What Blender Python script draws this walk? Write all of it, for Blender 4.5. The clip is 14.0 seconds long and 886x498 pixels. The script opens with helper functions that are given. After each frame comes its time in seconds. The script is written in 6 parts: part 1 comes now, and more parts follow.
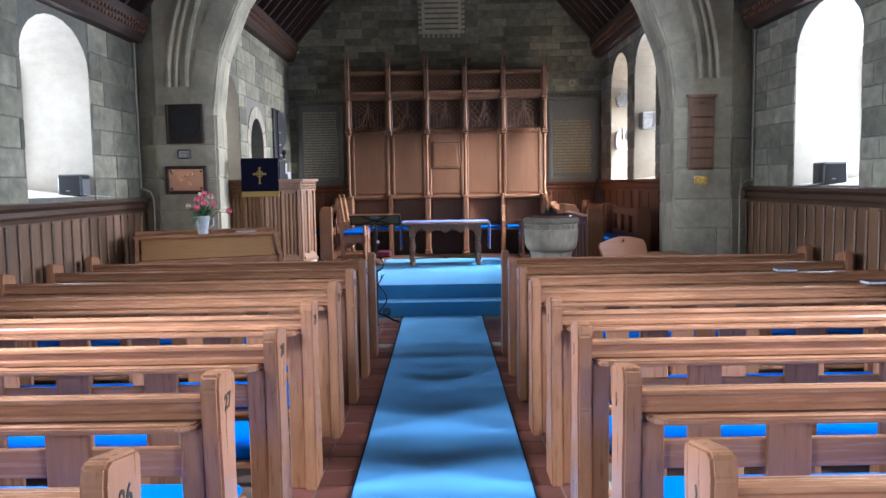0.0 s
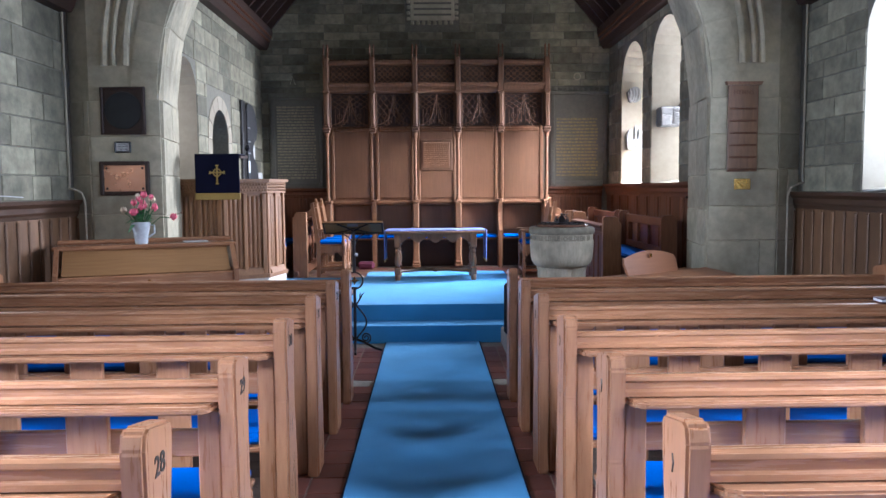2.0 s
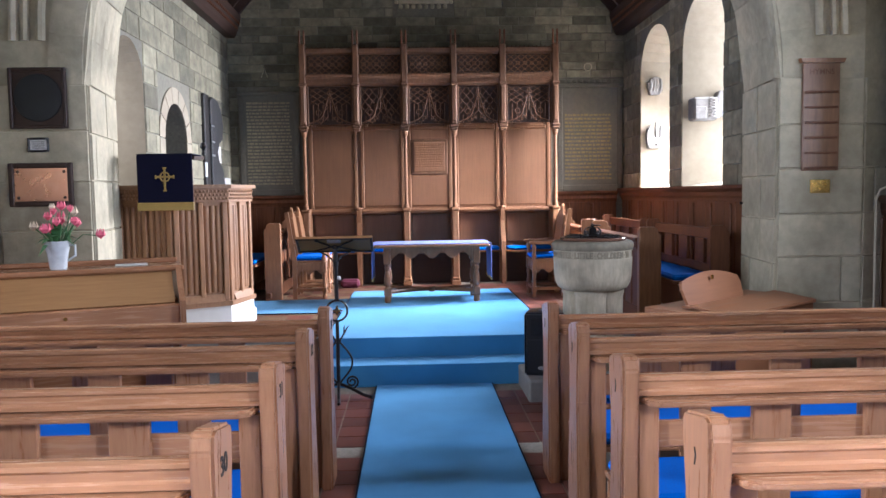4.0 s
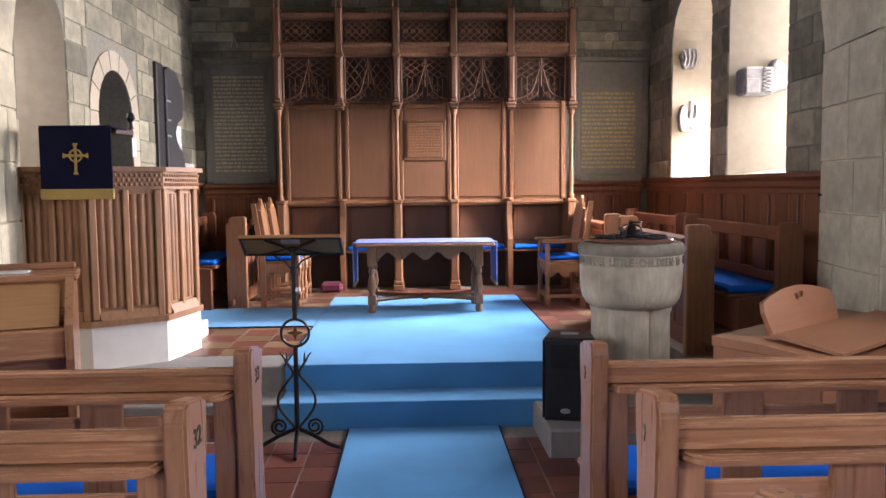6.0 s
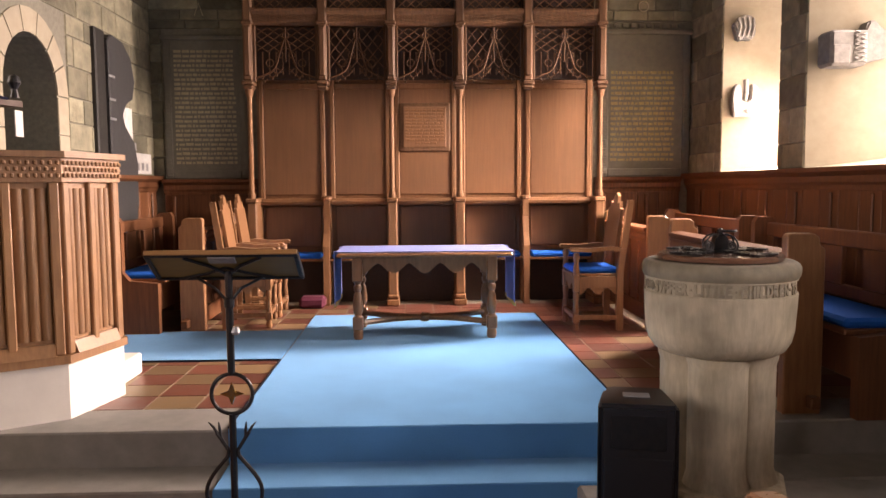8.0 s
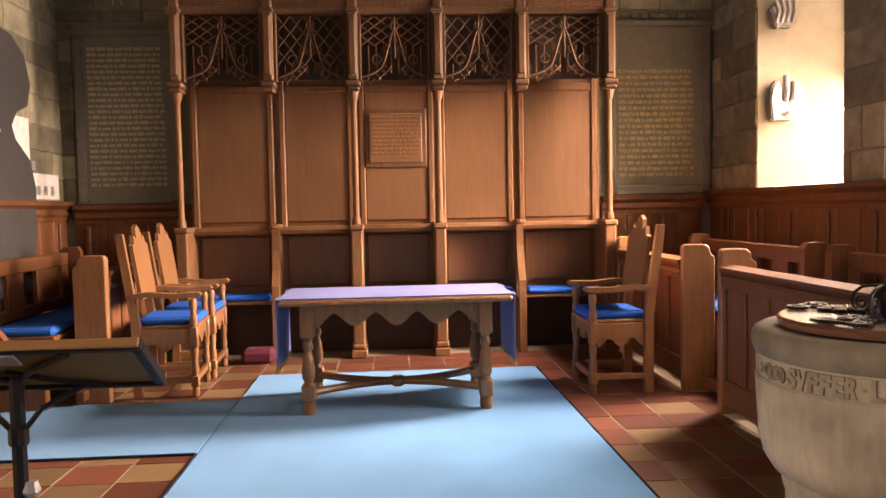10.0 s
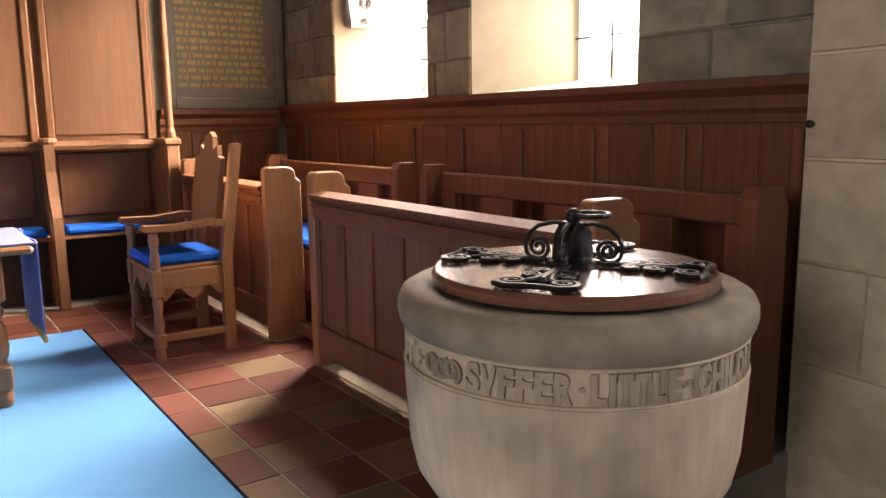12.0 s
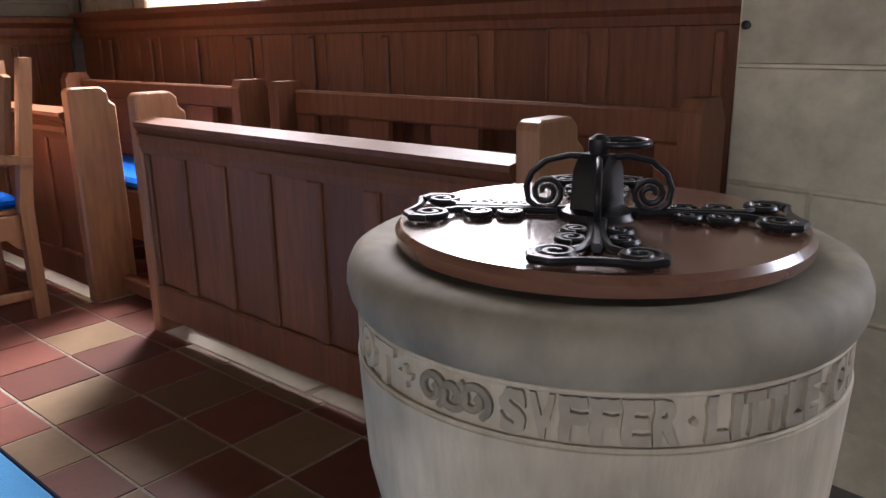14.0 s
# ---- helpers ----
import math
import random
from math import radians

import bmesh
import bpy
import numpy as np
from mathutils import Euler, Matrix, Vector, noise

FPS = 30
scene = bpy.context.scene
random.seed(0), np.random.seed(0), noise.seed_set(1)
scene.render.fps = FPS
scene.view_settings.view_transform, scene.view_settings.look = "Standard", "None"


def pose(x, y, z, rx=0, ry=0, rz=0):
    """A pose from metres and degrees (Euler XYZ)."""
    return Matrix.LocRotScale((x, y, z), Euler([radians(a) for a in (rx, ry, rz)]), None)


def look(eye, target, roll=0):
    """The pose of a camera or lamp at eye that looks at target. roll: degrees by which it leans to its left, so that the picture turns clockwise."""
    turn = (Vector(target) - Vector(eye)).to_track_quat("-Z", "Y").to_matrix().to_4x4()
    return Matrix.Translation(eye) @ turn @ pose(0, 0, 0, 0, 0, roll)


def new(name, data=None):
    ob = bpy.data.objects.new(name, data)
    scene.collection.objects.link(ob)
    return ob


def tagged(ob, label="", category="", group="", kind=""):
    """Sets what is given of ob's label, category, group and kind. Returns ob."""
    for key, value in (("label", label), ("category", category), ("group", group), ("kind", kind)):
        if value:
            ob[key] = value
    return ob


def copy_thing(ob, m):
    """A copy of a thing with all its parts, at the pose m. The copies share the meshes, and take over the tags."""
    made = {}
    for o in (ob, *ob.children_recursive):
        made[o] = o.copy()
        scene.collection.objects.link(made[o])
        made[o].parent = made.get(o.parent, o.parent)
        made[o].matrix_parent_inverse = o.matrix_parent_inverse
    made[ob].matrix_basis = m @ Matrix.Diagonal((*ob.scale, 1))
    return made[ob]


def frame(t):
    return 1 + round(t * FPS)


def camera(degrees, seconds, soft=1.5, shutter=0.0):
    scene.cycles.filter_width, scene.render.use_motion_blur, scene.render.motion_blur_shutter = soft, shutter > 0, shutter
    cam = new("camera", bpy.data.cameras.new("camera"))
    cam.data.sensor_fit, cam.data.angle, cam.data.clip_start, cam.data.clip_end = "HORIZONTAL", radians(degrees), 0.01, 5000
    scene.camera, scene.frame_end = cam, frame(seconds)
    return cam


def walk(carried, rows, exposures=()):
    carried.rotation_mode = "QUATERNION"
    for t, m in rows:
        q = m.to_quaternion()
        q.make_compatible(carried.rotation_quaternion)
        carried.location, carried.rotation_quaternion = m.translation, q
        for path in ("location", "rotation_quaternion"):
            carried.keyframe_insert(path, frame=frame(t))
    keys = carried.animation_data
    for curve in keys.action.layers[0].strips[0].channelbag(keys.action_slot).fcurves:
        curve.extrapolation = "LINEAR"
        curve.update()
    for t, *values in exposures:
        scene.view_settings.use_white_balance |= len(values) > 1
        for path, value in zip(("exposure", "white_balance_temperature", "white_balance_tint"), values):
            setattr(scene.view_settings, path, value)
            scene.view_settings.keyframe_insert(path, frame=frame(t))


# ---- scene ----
cam = camera(59.8, 14.0)
METRES, EYE, TILT, LEAN, TURN = 8.45, 1.55, 0.0, 0.0, 0.0
ROWS = [
    (0.0, 0.0, 0.0, 0.0, -0.08, -4.97, 0.91),
    (0.5, 0.0, 0.0405, -0.0026, -0.28, -4.63, 0.86),
    (1.0, -0.0032, 0.0828, 0.0, -1.06, -4.33, 0.59),
    (1.5, -0.0014, 0.123, -0.0023, -0.79, -4.34, 0.49),
    (2.0, -0.0041, 0.1623, -0.0052, -1.0, -4.51, 0.45),
    (2.5, -0.0119, 0.2032, -0.0025, -1.53, -4.37, 0.4),
    (3.0, -0.0116, 0.2452, -0.0051, -1.78, -4.22, 0.59),
    (3.5, -0.0147, 0.2888, -0.0059, -2.02, -4.05, 0.81),
    (4.0, -0.0202, 0.3325, -0.0051, -2.32, -4.07, 0.88),
    (6.5, -0.0064, 0.5415, -0.0114, -2.21, -4.63, 0.43),
    (7.0, -0.0093, 0.5858, -0.0115, -2.25, -4.73, 0.36),
    (7.5, -0.0074, 0.6248, -0.0129, -2.16, -4.88, 0.33),
    (10.0, 0.0012, 0.8241, -0.0124, -3.96, -3.03, 1.09),
    (10.5, 0.0026, 0.8559, -0.0109, -9.82, -3.99, 1.18),
    (11.0, 0.0168, 0.8831, -0.0126, -17.23, -5.39, 1.22),
    (11.5, 0.0275, 0.9018, -0.015, -26.65, -7.17, 0.96),
    (12.0, 0.0311, 0.9241, -0.0164, -35.38, -9.31, 0.66),
    (12.5, 0.0364, 0.9385, -0.0183, -41.13, -11.24, 0.57),
    (13.0, 0.0469, 0.9524, -0.0194, -44.3, -12.84, 0.62),
    (13.5, 0.0506, 0.9663, -0.0219, -46.62, -14.62, 0.72),
    (14.0, 0.0471, 0.9834, -0.0205, -49.13, -15.41, 0.84),
]
EXPOSURES = [(0.0, 0.44, 5100, 16), (2.0, 0.54, 5000, 16), (4.2, 0.78, 5350, 19), (6.5, 0.60, 6200, 27), (7.7, 0.54, 7200, 31), (10.0, 0.46, 8900, 36), (12.0, 0.56, 7200, 27), (14.0, 0.52, 5800, 22)]
walk(cam, [(t, pose(0, 0, EYE, TILT, LEAN, TURN) @ pose(METRES * x, METRES * y, METRES * z, 90 + pitch, roll, yaw)) for t, x, y, z, yaw, pitch, roll in ROWS], EXPOSURES)

# ---- world and lights ----
NAVE_BACK, NAVE_NEAR, NAVE_FAR, NAVE_FAR_RIGHT, CHANCEL_BEAM, CHANCEL_GLOW, CHANCEL_LEFT, WEST_POWER = 85, 155, 48, 68, (27, 195), (28, 13), 4, 4
world = bpy.data.worlds.new("sky")
scene.world = world
world.use_nodes = True
wn = world.node_tree
sky = wn.nodes.new("ShaderNodeTexSky")
sky.sky_type = 'NISHITA'
sky.sun_disc = False
sky.sun_elevation, sky.sun_rotation = radians(40.5), radians(56)
wn.nodes["Background"].inputs["Strength"].default_value = 0.12
wn.links.new(sky.outputs["Color"], wn.nodes["Background"].inputs["Color"])
sun_data = bpy.data.lights.new("sun", 'SUN')
sun_data.energy, sun_data.angle, sun_data.color = 0.8, radians(25), (1.0, 0.95, 0.88)
sun = new("sun", sun_data)
sun.matrix_world = look((0, 0, 0), (-0.62, -0.42, -0.64))


def window_lamp(name, at, target, width, height, power, color=(1.0, 0.98, 0.95), spread=170):
    d = bpy.data.lights.new(name, 'AREA')
    d.shape, d.size, d.size_y, d.energy, d.color = 'RECTANGLE', width, height, power, color
    d.spread = radians(spread)
    ob = new(name, d)
    ob.matrix_world = look(at, target)
    return ob


# ---- materials ----
def mat(name, color, rough=0.6, metal=0.0, grain=None, scale=6.0, vary=0.25, spot=0.12, bump=0.0, stretch=(1, 1, 1), rand=0.0, island=False, spec=0.5, hue=None, coarse=1.2):
    """A node material: base colour varied by fine grain and broad stains, with a small relief."""
    m = bpy.data.materials.new(name)
    m.use_nodes = True
    nt = m.node_tree
    n, l = nt.nodes, nt.links
    p = n["Principled BSDF"]
    p.inputs["Metallic"].default_value = metal
    p.inputs["Specular IOR Level"].default_value = spec
    tc = n.new("ShaderNodeTexCoord")
    mp = n.new("ShaderNodeMapping")
    mp.inputs["Scale"].default_value = stretch
    l.new(tc.outputs["Object"], mp.inputs["Vector"])
    if rand:
        oi = n.new("ShaderNodeObjectInfo")
        off = n.new("ShaderNodeVectorMath")
        off.operation = 'SCALE'
        off.inputs[0].default_value = (7.3, 5.1, 9.7)
        l.new(oi.outputs["Random"], off.inputs["Scale"])
        l.new(off.outputs["Vector"], mp.inputs["Location"])
    fine = n.new("ShaderNodeTexNoise")
    fine.inputs["Scale"].default_value, fine.inputs["Detail"].default_value, fine.inputs["Roughness"].default_value = scale, 6, 0.62
    l.new(mp.outputs["Vector"], fine.inputs["Vector"])
    broad = n.new("ShaderNodeTexNoise")
    broad.inputs["Scale"].default_value, broad.inputs["Detail"].default_value = coarse, 3
    l.new(tc.outputs["Object"], broad.inputs["Vector"])
    c = Vector(color)
    second = Vector(grain) if grain else c * 0.6
    ramp = n.new("ShaderNodeValToRGB")
    ramp.color_ramp.elements[0].position, ramp.color_ramp.elements[1].position = 0.5 - vary, 0.5 + vary
    ramp.color_ramp.elements[0].color = (*second, 1)
    ramp.color_ramp.elements[1].color = (*c, 1)
    l.new(fine.outputs["Fac"], ramp.inputs["Fac"])
    hsv = n.new("ShaderNodeHueSaturation")
    l.new(ramp.outputs["Color"], hsv.inputs["Color"])
    mr = n.new("ShaderNodeMapRange")
    mr.inputs["From Min"].default_value, mr.inputs["From Max"].default_value = 0.3, 0.7
    mr.inputs["To Min"].default_value, mr.inputs["To Max"].default_value = 1 - spot, 1 + spot
    l.new(broad.outputs["Fac"], mr.inputs["Value"])
    last = mr.outputs["Result"]
    if rand or island:
        src = n.new("ShaderNodeNewGeometry").outputs["Random Per Island"] if island else oi.outputs["Random"]
        mr2 = n.new("ShaderNodeMapRange")
        amount = rand or 0.15
        mr2.inputs["To Min"].default_value, mr2.inputs["To Max"].default_value = 1 - amount, 1 + amount
        l.new(src, mr2.inputs["Value"])
        mul = n.new("ShaderNodeMath")
        mul.operation = 'MULTIPLY'
        l.new(last, mul.inputs[0])
        l.new(mr2.outputs["Result"], mul.inputs[1])
        last = mul.outputs[0]
    l.new(last, hsv.inputs["Value"])
    l.new(hsv.outputs["Color"], p.inputs["Base Color"])
    mrr = n.new("ShaderNodeMapRange")
    mrr.inputs["To Min"].default_value, mrr.inputs["To Max"].default_value = max(rough - 0.12, 0.03), min(rough + 0.12, 1)
    l.new(fine.outputs["Fac"], mrr.inputs["Value"])
    l.new(mrr.outputs["Result"], p.inputs["Roughness"])
    if bump:
        b = n.new("ShaderNodeBump")
        b.inputs["Strength"].default_value, b.inputs["Distance"].default_value = 1.0, bump
        l.new(fine.outputs["Fac"], b.inputs["Height"])
        l.new(b.outputs["Normal"], p.inputs["Normal"])
    return m


OAK = mat("oak_upright", (0.370, 0.178, 0.084), 0.30, grain=(0.225, 0.100, 0.044), scale=9, stretch=(6, 6, 0.5), vary=0.26, bump=0.0003, spot=0.18, rand=0.12)
OAK_X = mat("oak_lengthwise", (0.405, 0.198, 0.096), 0.26, grain=(0.250, 0.114, 0.052), scale=9, stretch=(0.4, 7, 7), vary=0.26, bump=0.0003, spot=0.18, rand=0.12)
OAK_Y = mat("oak_crosswise", (0.390, 0.200, 0.100), 0.32, grain=(0.240, 0.110, 0.052), scale=9, stretch=(6, 0.5, 6), vary=0.17, bump=0.0003, spot=0.18, rand=0.12)
DARK = mat("dark_stained_oak", (0.188, 0.075, 0.032), 0.5, spec=0.35, grain=(0.100, 0.038, 0.017), scale=8, stretch=(6, 6, 0.5), vary=0.22, bump=0.0008, spot=0.2, rand=0.15)
# darker oak tone for the canopy carving and the inscription frame
CARVED = mat("dark_carved_oak", (0.150, 0.074, 0.036), 0.62, spec=0.3, grain=(0.082, 0.039, 0.019), scale=9, stretch=(5, 5, 0.6), vary=0.2, bump=0.001, spot=0.25, rand=0.15)
FURN = mat("brown_furniture_oak", (0.300, 0.150, 0.071), 0.34, grain=(0.180, 0.084, 0.040), scale=9, stretch=(5, 5, 0.6), vary=0.24, bump=0.0006, spot=0.2, rand=0.12)
MIDOAK = mat("brown_panelling_oak", (0.200, 0.108, 0.050), 0.55, grain=(0.115, 0.058, 0.026), scale=8, stretch=(6, 6, 0.45), vary=0.2, bump=0.0008, spot=0.25, rand=0.25)
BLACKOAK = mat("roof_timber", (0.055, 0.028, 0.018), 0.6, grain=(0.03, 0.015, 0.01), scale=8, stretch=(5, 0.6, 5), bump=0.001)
PULPITOAK = mat("golden_pulpit_oak", (0.345, 0.180, 0.080), 0.42, grain=(0.200, 0.098, 0.042), scale=9, stretch=(5, 5, 0.6), vary=0.26, bump=0.0006, spot=0.2, rand=0.12)
PANEL = mat("reredos_panel_oak", (0.208, 0.098, 0.045), 0.46, grain=(0.146, 0.066, 0.030), scale=7, stretch=(7, 7, 0.45), vary=0.28, bump=0.0005, spot=0.12, rand=0.1)
REREDOS = mat("reredos_frame_oak", (0.235, 0.113, 0.051), 0.6, spec=0.3, grain=(0.150, 0.068, 0.030), scale=8, stretch=(6, 6, 0.6), vary=0.25, bump=0.0008, spot=0.18, rand=0.12)
CAPOAK = mat("dark_capping_oak", (0.085, 0.045, 0.024), 0.4, grain=(0.05, 0.026, 0.014), scale=8, stretch=(6, 0.5, 6), bump=0.0006)
GOLDOAK = mat("golden_oak", (0.36, 0.19, 0.075), 0.35, grain=(0.27, 0.135, 0.05), scale=8, stretch=(0.5, 6, 6), bump=0.0005)
STONE = mat("coursed_sandstone", (0.315, 0.296, 0.206), 0.85, grain=(0.150, 0.140, 0.098), scale=9, vary=0.22, bump=0.009, spot=0.3, rand=0.42, coarse=2.4)
ASHLAR = mat("dressed_ashlar", (0.56, 0.512, 0.365), 0.85, grain=(0.38, 0.343, 0.24), scale=14, vary=0.26, bump=0.003, spot=0.3, rand=0.14, coarse=1.8)
MORTAR = mat("mortar", (0.235, 0.224, 0.178), 0.95, scale=30, bump=0.002)
PALE = mat("pale_limestone", (0.38, 0.335, 0.250), 0.85, grain=(0.29, 0.252, 0.185), scale=12, vary=0.3, bump=0.001, spot=0.1, rand=0.06)
FONTSTONE = mat("font_sandstone", (0.56, 0.495, 0.36), 0.8, grain=(0.40, 0.348, 0.245), scale=22, stretch=(2.2, 2.2, 0.4), vary=0.24, bump=0.0016, spot=0.3, coarse=5)
WORNSTONE = mat("worn_font_rim", (0.30, 0.262, 0.185), 0.75, grain=(0.17, 0.147, 0.102), scale=20, stretch=(1, 1, 0.6), vary=0.3, bump=0.0012, spot=0.35, coarse=7)
SLATE = mat("tablet_stone", (0.17, 0.16, 0.125), 0.7, grain=(0.12, 0.115, 0.095), scale=20, bump=0.001)
GILT = mat("gilt_lettering", (0.36, 0.28, 0.13), 0.5, 0.3, scale=40)
CARPET = mat("blue_carpet", (0.085, 0.29, 0.56), 0.97, grain=(0.055, 0.22, 0.46), scale=160, vary=0.35, bump=0.0015, spot=0.12, spec=0.1, coarse=2.2)
cp = CARPET.node_tree.nodes["Principled BSDF"]
cp.inputs["Sheen Weight"].default_value, cp.inputs["Sheen Roughness"].default_value = 0.45, 0.5
cp.inputs["Sheen Tint"].default_value = (0.35, 0.62, 0.9, 1)
EDGING = mat("dark_carpet_binding", (0.012, 0.02, 0.04), 0.9, scale=120, bump=0.0008, spec=0.15)
CUSHION = mat("blue_cushion_cloth", (0.006, 0.13, 0.58), 0.9, grain=(0.004, 0.09, 0.44), scale=120, bump=0.001, spec=0.15)
REDTILE = mat("red_quarry_tile", (0.19, 0.066, 0.043), 0.4, grain=(0.105, 0.036, 0.026), scale=18, vary=0.3, bump=0.0008, rand=0.28)
BUFFTILE = mat("buff_quarry_tile", (0.24, 0.158, 0.084), 0.4, grain=(0.15, 0.097, 0.052), scale=18, vary=0.3, bump=0.0008, rand=0.2)
GROUT = mat("grout", (0.36, 0.32, 0.26), 0.95, scale=40, bump=0.001)
FLOORSTONE = mat("grey_step_stone", (0.25, 0.24, 0.225), 0.75, grain=(0.18, 0.175, 0.165), scale=12, bump=0.001, rand=0.1)
WOODFLOOR = mat("floor_boards", (0.10, 0.065, 0.045), 0.6, grain=(0.06, 0.04, 0.028), scale=8, stretch=(0.5, 6, 6), bump=0.001, rand=0.2)
WHITE = mat("white_painted_stone", (0.72, 0.70, 0.65), 0.8, grain=(0.64, 0.62, 0.57), scale=8, bump=0.001)
IRON = mat("black_wrought_iron", (0.018, 0.018, 0.02), 0.35, 0.6, grain=(0.03, 0.03, 0.03), scale=40, bump=0.0006)
BLACK = mat("black_plastic", (0.012, 0.012, 0.014), 0.4, scale=200, bump=0.0003)
GREYMETAL = mat("grey_enamel", (0.35, 0.36, 0.37), 0.4, 0.3, scale=60)
BRASS = mat("polished_brass", (0.75, 0.52, 0.16), 0.25, 1.0, scale=30)
COPPER = mat("copper_plate", (0.62, 0.36, 0.26), 0.3, 0.9, grain=(0.6, 0.31, 0.2), scale=12)
NAVY = mat("navy_velvet", (0.006, 0.007, 0.03), 0.95, scale=120, spec=0.2)
GOLDCLOTH = mat("gold_braid", (0.50, 0.35, 0.10), 0.7, scale=120, bump=0.001)
LILAC = mat("lilac_table_cloth", (0.155, 0.195, 0.45), 0.9, grain=(0.115, 0.145, 0.37), scale=90, bump=0.0006)
PAPER = mat("white_paper", (0.78, 0.78, 0.76), 0.8, scale=30)
BLUEGREY = mat("weathered_carving_stone", (0.235, 0.228, 0.215), 0.9, grain=(0.115, 0.112, 0.105), scale=22, vary=0.3, bump=0.004)
BURGUNDY = mat("burgundy_cloth", (0.10, 0.008, 0.03), 0.9, scale=90)
PINK = mat("pink_petals", (0.75, 0.16, 0.22), 0.6, grain=(0.6, 0.08, 0.14), scale=30)
CREAM = mat("cream_petals", (0.8, 0.66, 0.45), 0.6, scale=30)
LEAF = mat("flower_leaves", (0.06, 0.17, 0.05), 0.5, scale=30)
PORCELAIN = mat("white_vase", (0.75, 0.8, 0.82), 0.2, scale=12)
INK = mat("painted_black", (0.02, 0.018, 0.016), 0.6, scale=30)

GLASS = bpy.data.materials.new("leaded_glass")
GLASS.use_nodes = True
gn = GLASS.node_tree.nodes["Principled BSDF"]
gn.inputs["Base Color"].default_value = (0.95, 0.98, 0.97, 1)
gn.inputs["Roughness"].default_value = 0.25
gn.inputs["Transmission Weight"].default_value = 1.0
gn.inputs["IOR"].default_value = 1.45


# ---- mesh helpers ----
def thing(name, label, category, group="", at=(0, 0, 0), turn=0, kind=""):
    ob = new(name)
    ob.matrix_basis = pose(*at, 0, 0, turn)
    return tagged(ob, label, category, group, kind)


def part(name, bm, material, parent, label=""):
    me = bpy.data.meshes.new(name)
    bm.normal_update()
    bm.to_mesh(me)
    bm.free()
    me.materials.append(material)
    ob = new(name, me)
    if parent:
        ob.parent = parent
    if label:
        tagged(ob, label)
    return ob


def smooth(ob):
    for f in ob.data.polygons:
        f.use_smooth = True
    ob.data.set_sharp_from_angle(angle=radians(38))
    return ob


def setting(name, bm, material, label, category):
    ob = part(name, bm, material, None)
    return tagged(ob, label, category, "", "structure")


def bx(x0, x1, y0, y1, z0, z1, bev=0.004, bm=None):
    """A box with chamfered edges, added to bm."""
    b = bm or bmesh.new()
    lo, hi = (min(x0, x1), min(y0, y1), min(z0, z1)), (max(x0, x1), max(y0, y1), max(z0, z1))
    c = min(bev, 0.45 * min(h - l for l, h in zip(lo, hi)))
    if c <= 0:
        v = [b.verts.new((x, y, z)) for x in (lo[0], hi[0]) for y in (lo[1], hi[1]) for z in (lo[2], hi[2])]
        for q in ((0, 1, 3, 2), (4, 6, 7, 5), (0, 4, 5, 1), (2, 3, 7, 6), (0, 2, 6, 4), (1, 5, 7, 3)):
            b.faces.new([v[i] for i in q])
        return b
    vs = {}
    for sx in (0, 1):
        for sy in (0, 1):
            for sz in (0, 1):
                s = (sx, sy, sz)
                out = [hi[k] if s[k] else lo[k] for k in range(3)]
                inn = [hi[k] - c if s[k] else lo[k] + c for k in range(3)]
                for a in range(3):
                    p = list(inn)
                    p[a] = out[a]
                    vs[s, a] = b.verts.new(p)
    made = []
    for a in range(3):
        o = [k for k in range(3) if k != a]
        for side in (0, 1):
            ring = []
            for u, w in ((0, 0), (1, 0), (1, 1), (0, 1)):
                s = [0, 0, 0]
                s[a], s[o[0]], s[o[1]] = side, u, w
                ring.append(vs[tuple(s), a])
            made.append(b.faces.new(ring))
        for u in (0, 1):
            for w in (0, 1):
                s0, s1 = [0, 0, 0], [0, 0, 0]
                s0[a], s1[a] = 0, 1
                s0[o[0]] = s1[o[0]] = u
                s0[o[1]] = s1[o[1]] = w
                made.append(b.faces.new([vs[tuple(s0), o[0]], vs[tuple(s1), o[0]], vs[tuple(s1), o[1]], vs[tuple(s0), o[1]]]))
    for sx in (0, 1):
        for sy in (0, 1):
            for sz in (0, 1):
                made.append(b.faces.new([vs[(sx, sy, sz), a] for a in range(3)]))
    bmesh.ops.recalc_face_normals(b, faces=made)
    return b


def prism(pts, axis, a0, a1, bm=None):
    """A polygon pushed along an axis. pts are (y, z) for 'x', (x, z) for 'y', (x, y) for 'z'."""
    b = bm or bmesh.new()
    def place(p, a):
        return {'x': (a, p[0], p[1]), 'y': (p[0], a, p[1]), 'z': (p[0], p[1], a)}[axis]
    v0 = [b.verts.new(place(p, a0)) for p in pts]
    v1 = [b.verts.new(place(p, a1)) for p in pts]
    n = len(pts)
    made = [b.faces.new(v0), b.faces.new(list(reversed(v1)))]
    for i in range(n):
        made.append(b.faces.new([v0[i], v1[i], v1[(i + 1) % n], v0[(i + 1) % n]]))
    bmesh.ops.recalc_face_normals(b, faces=made)
    return b


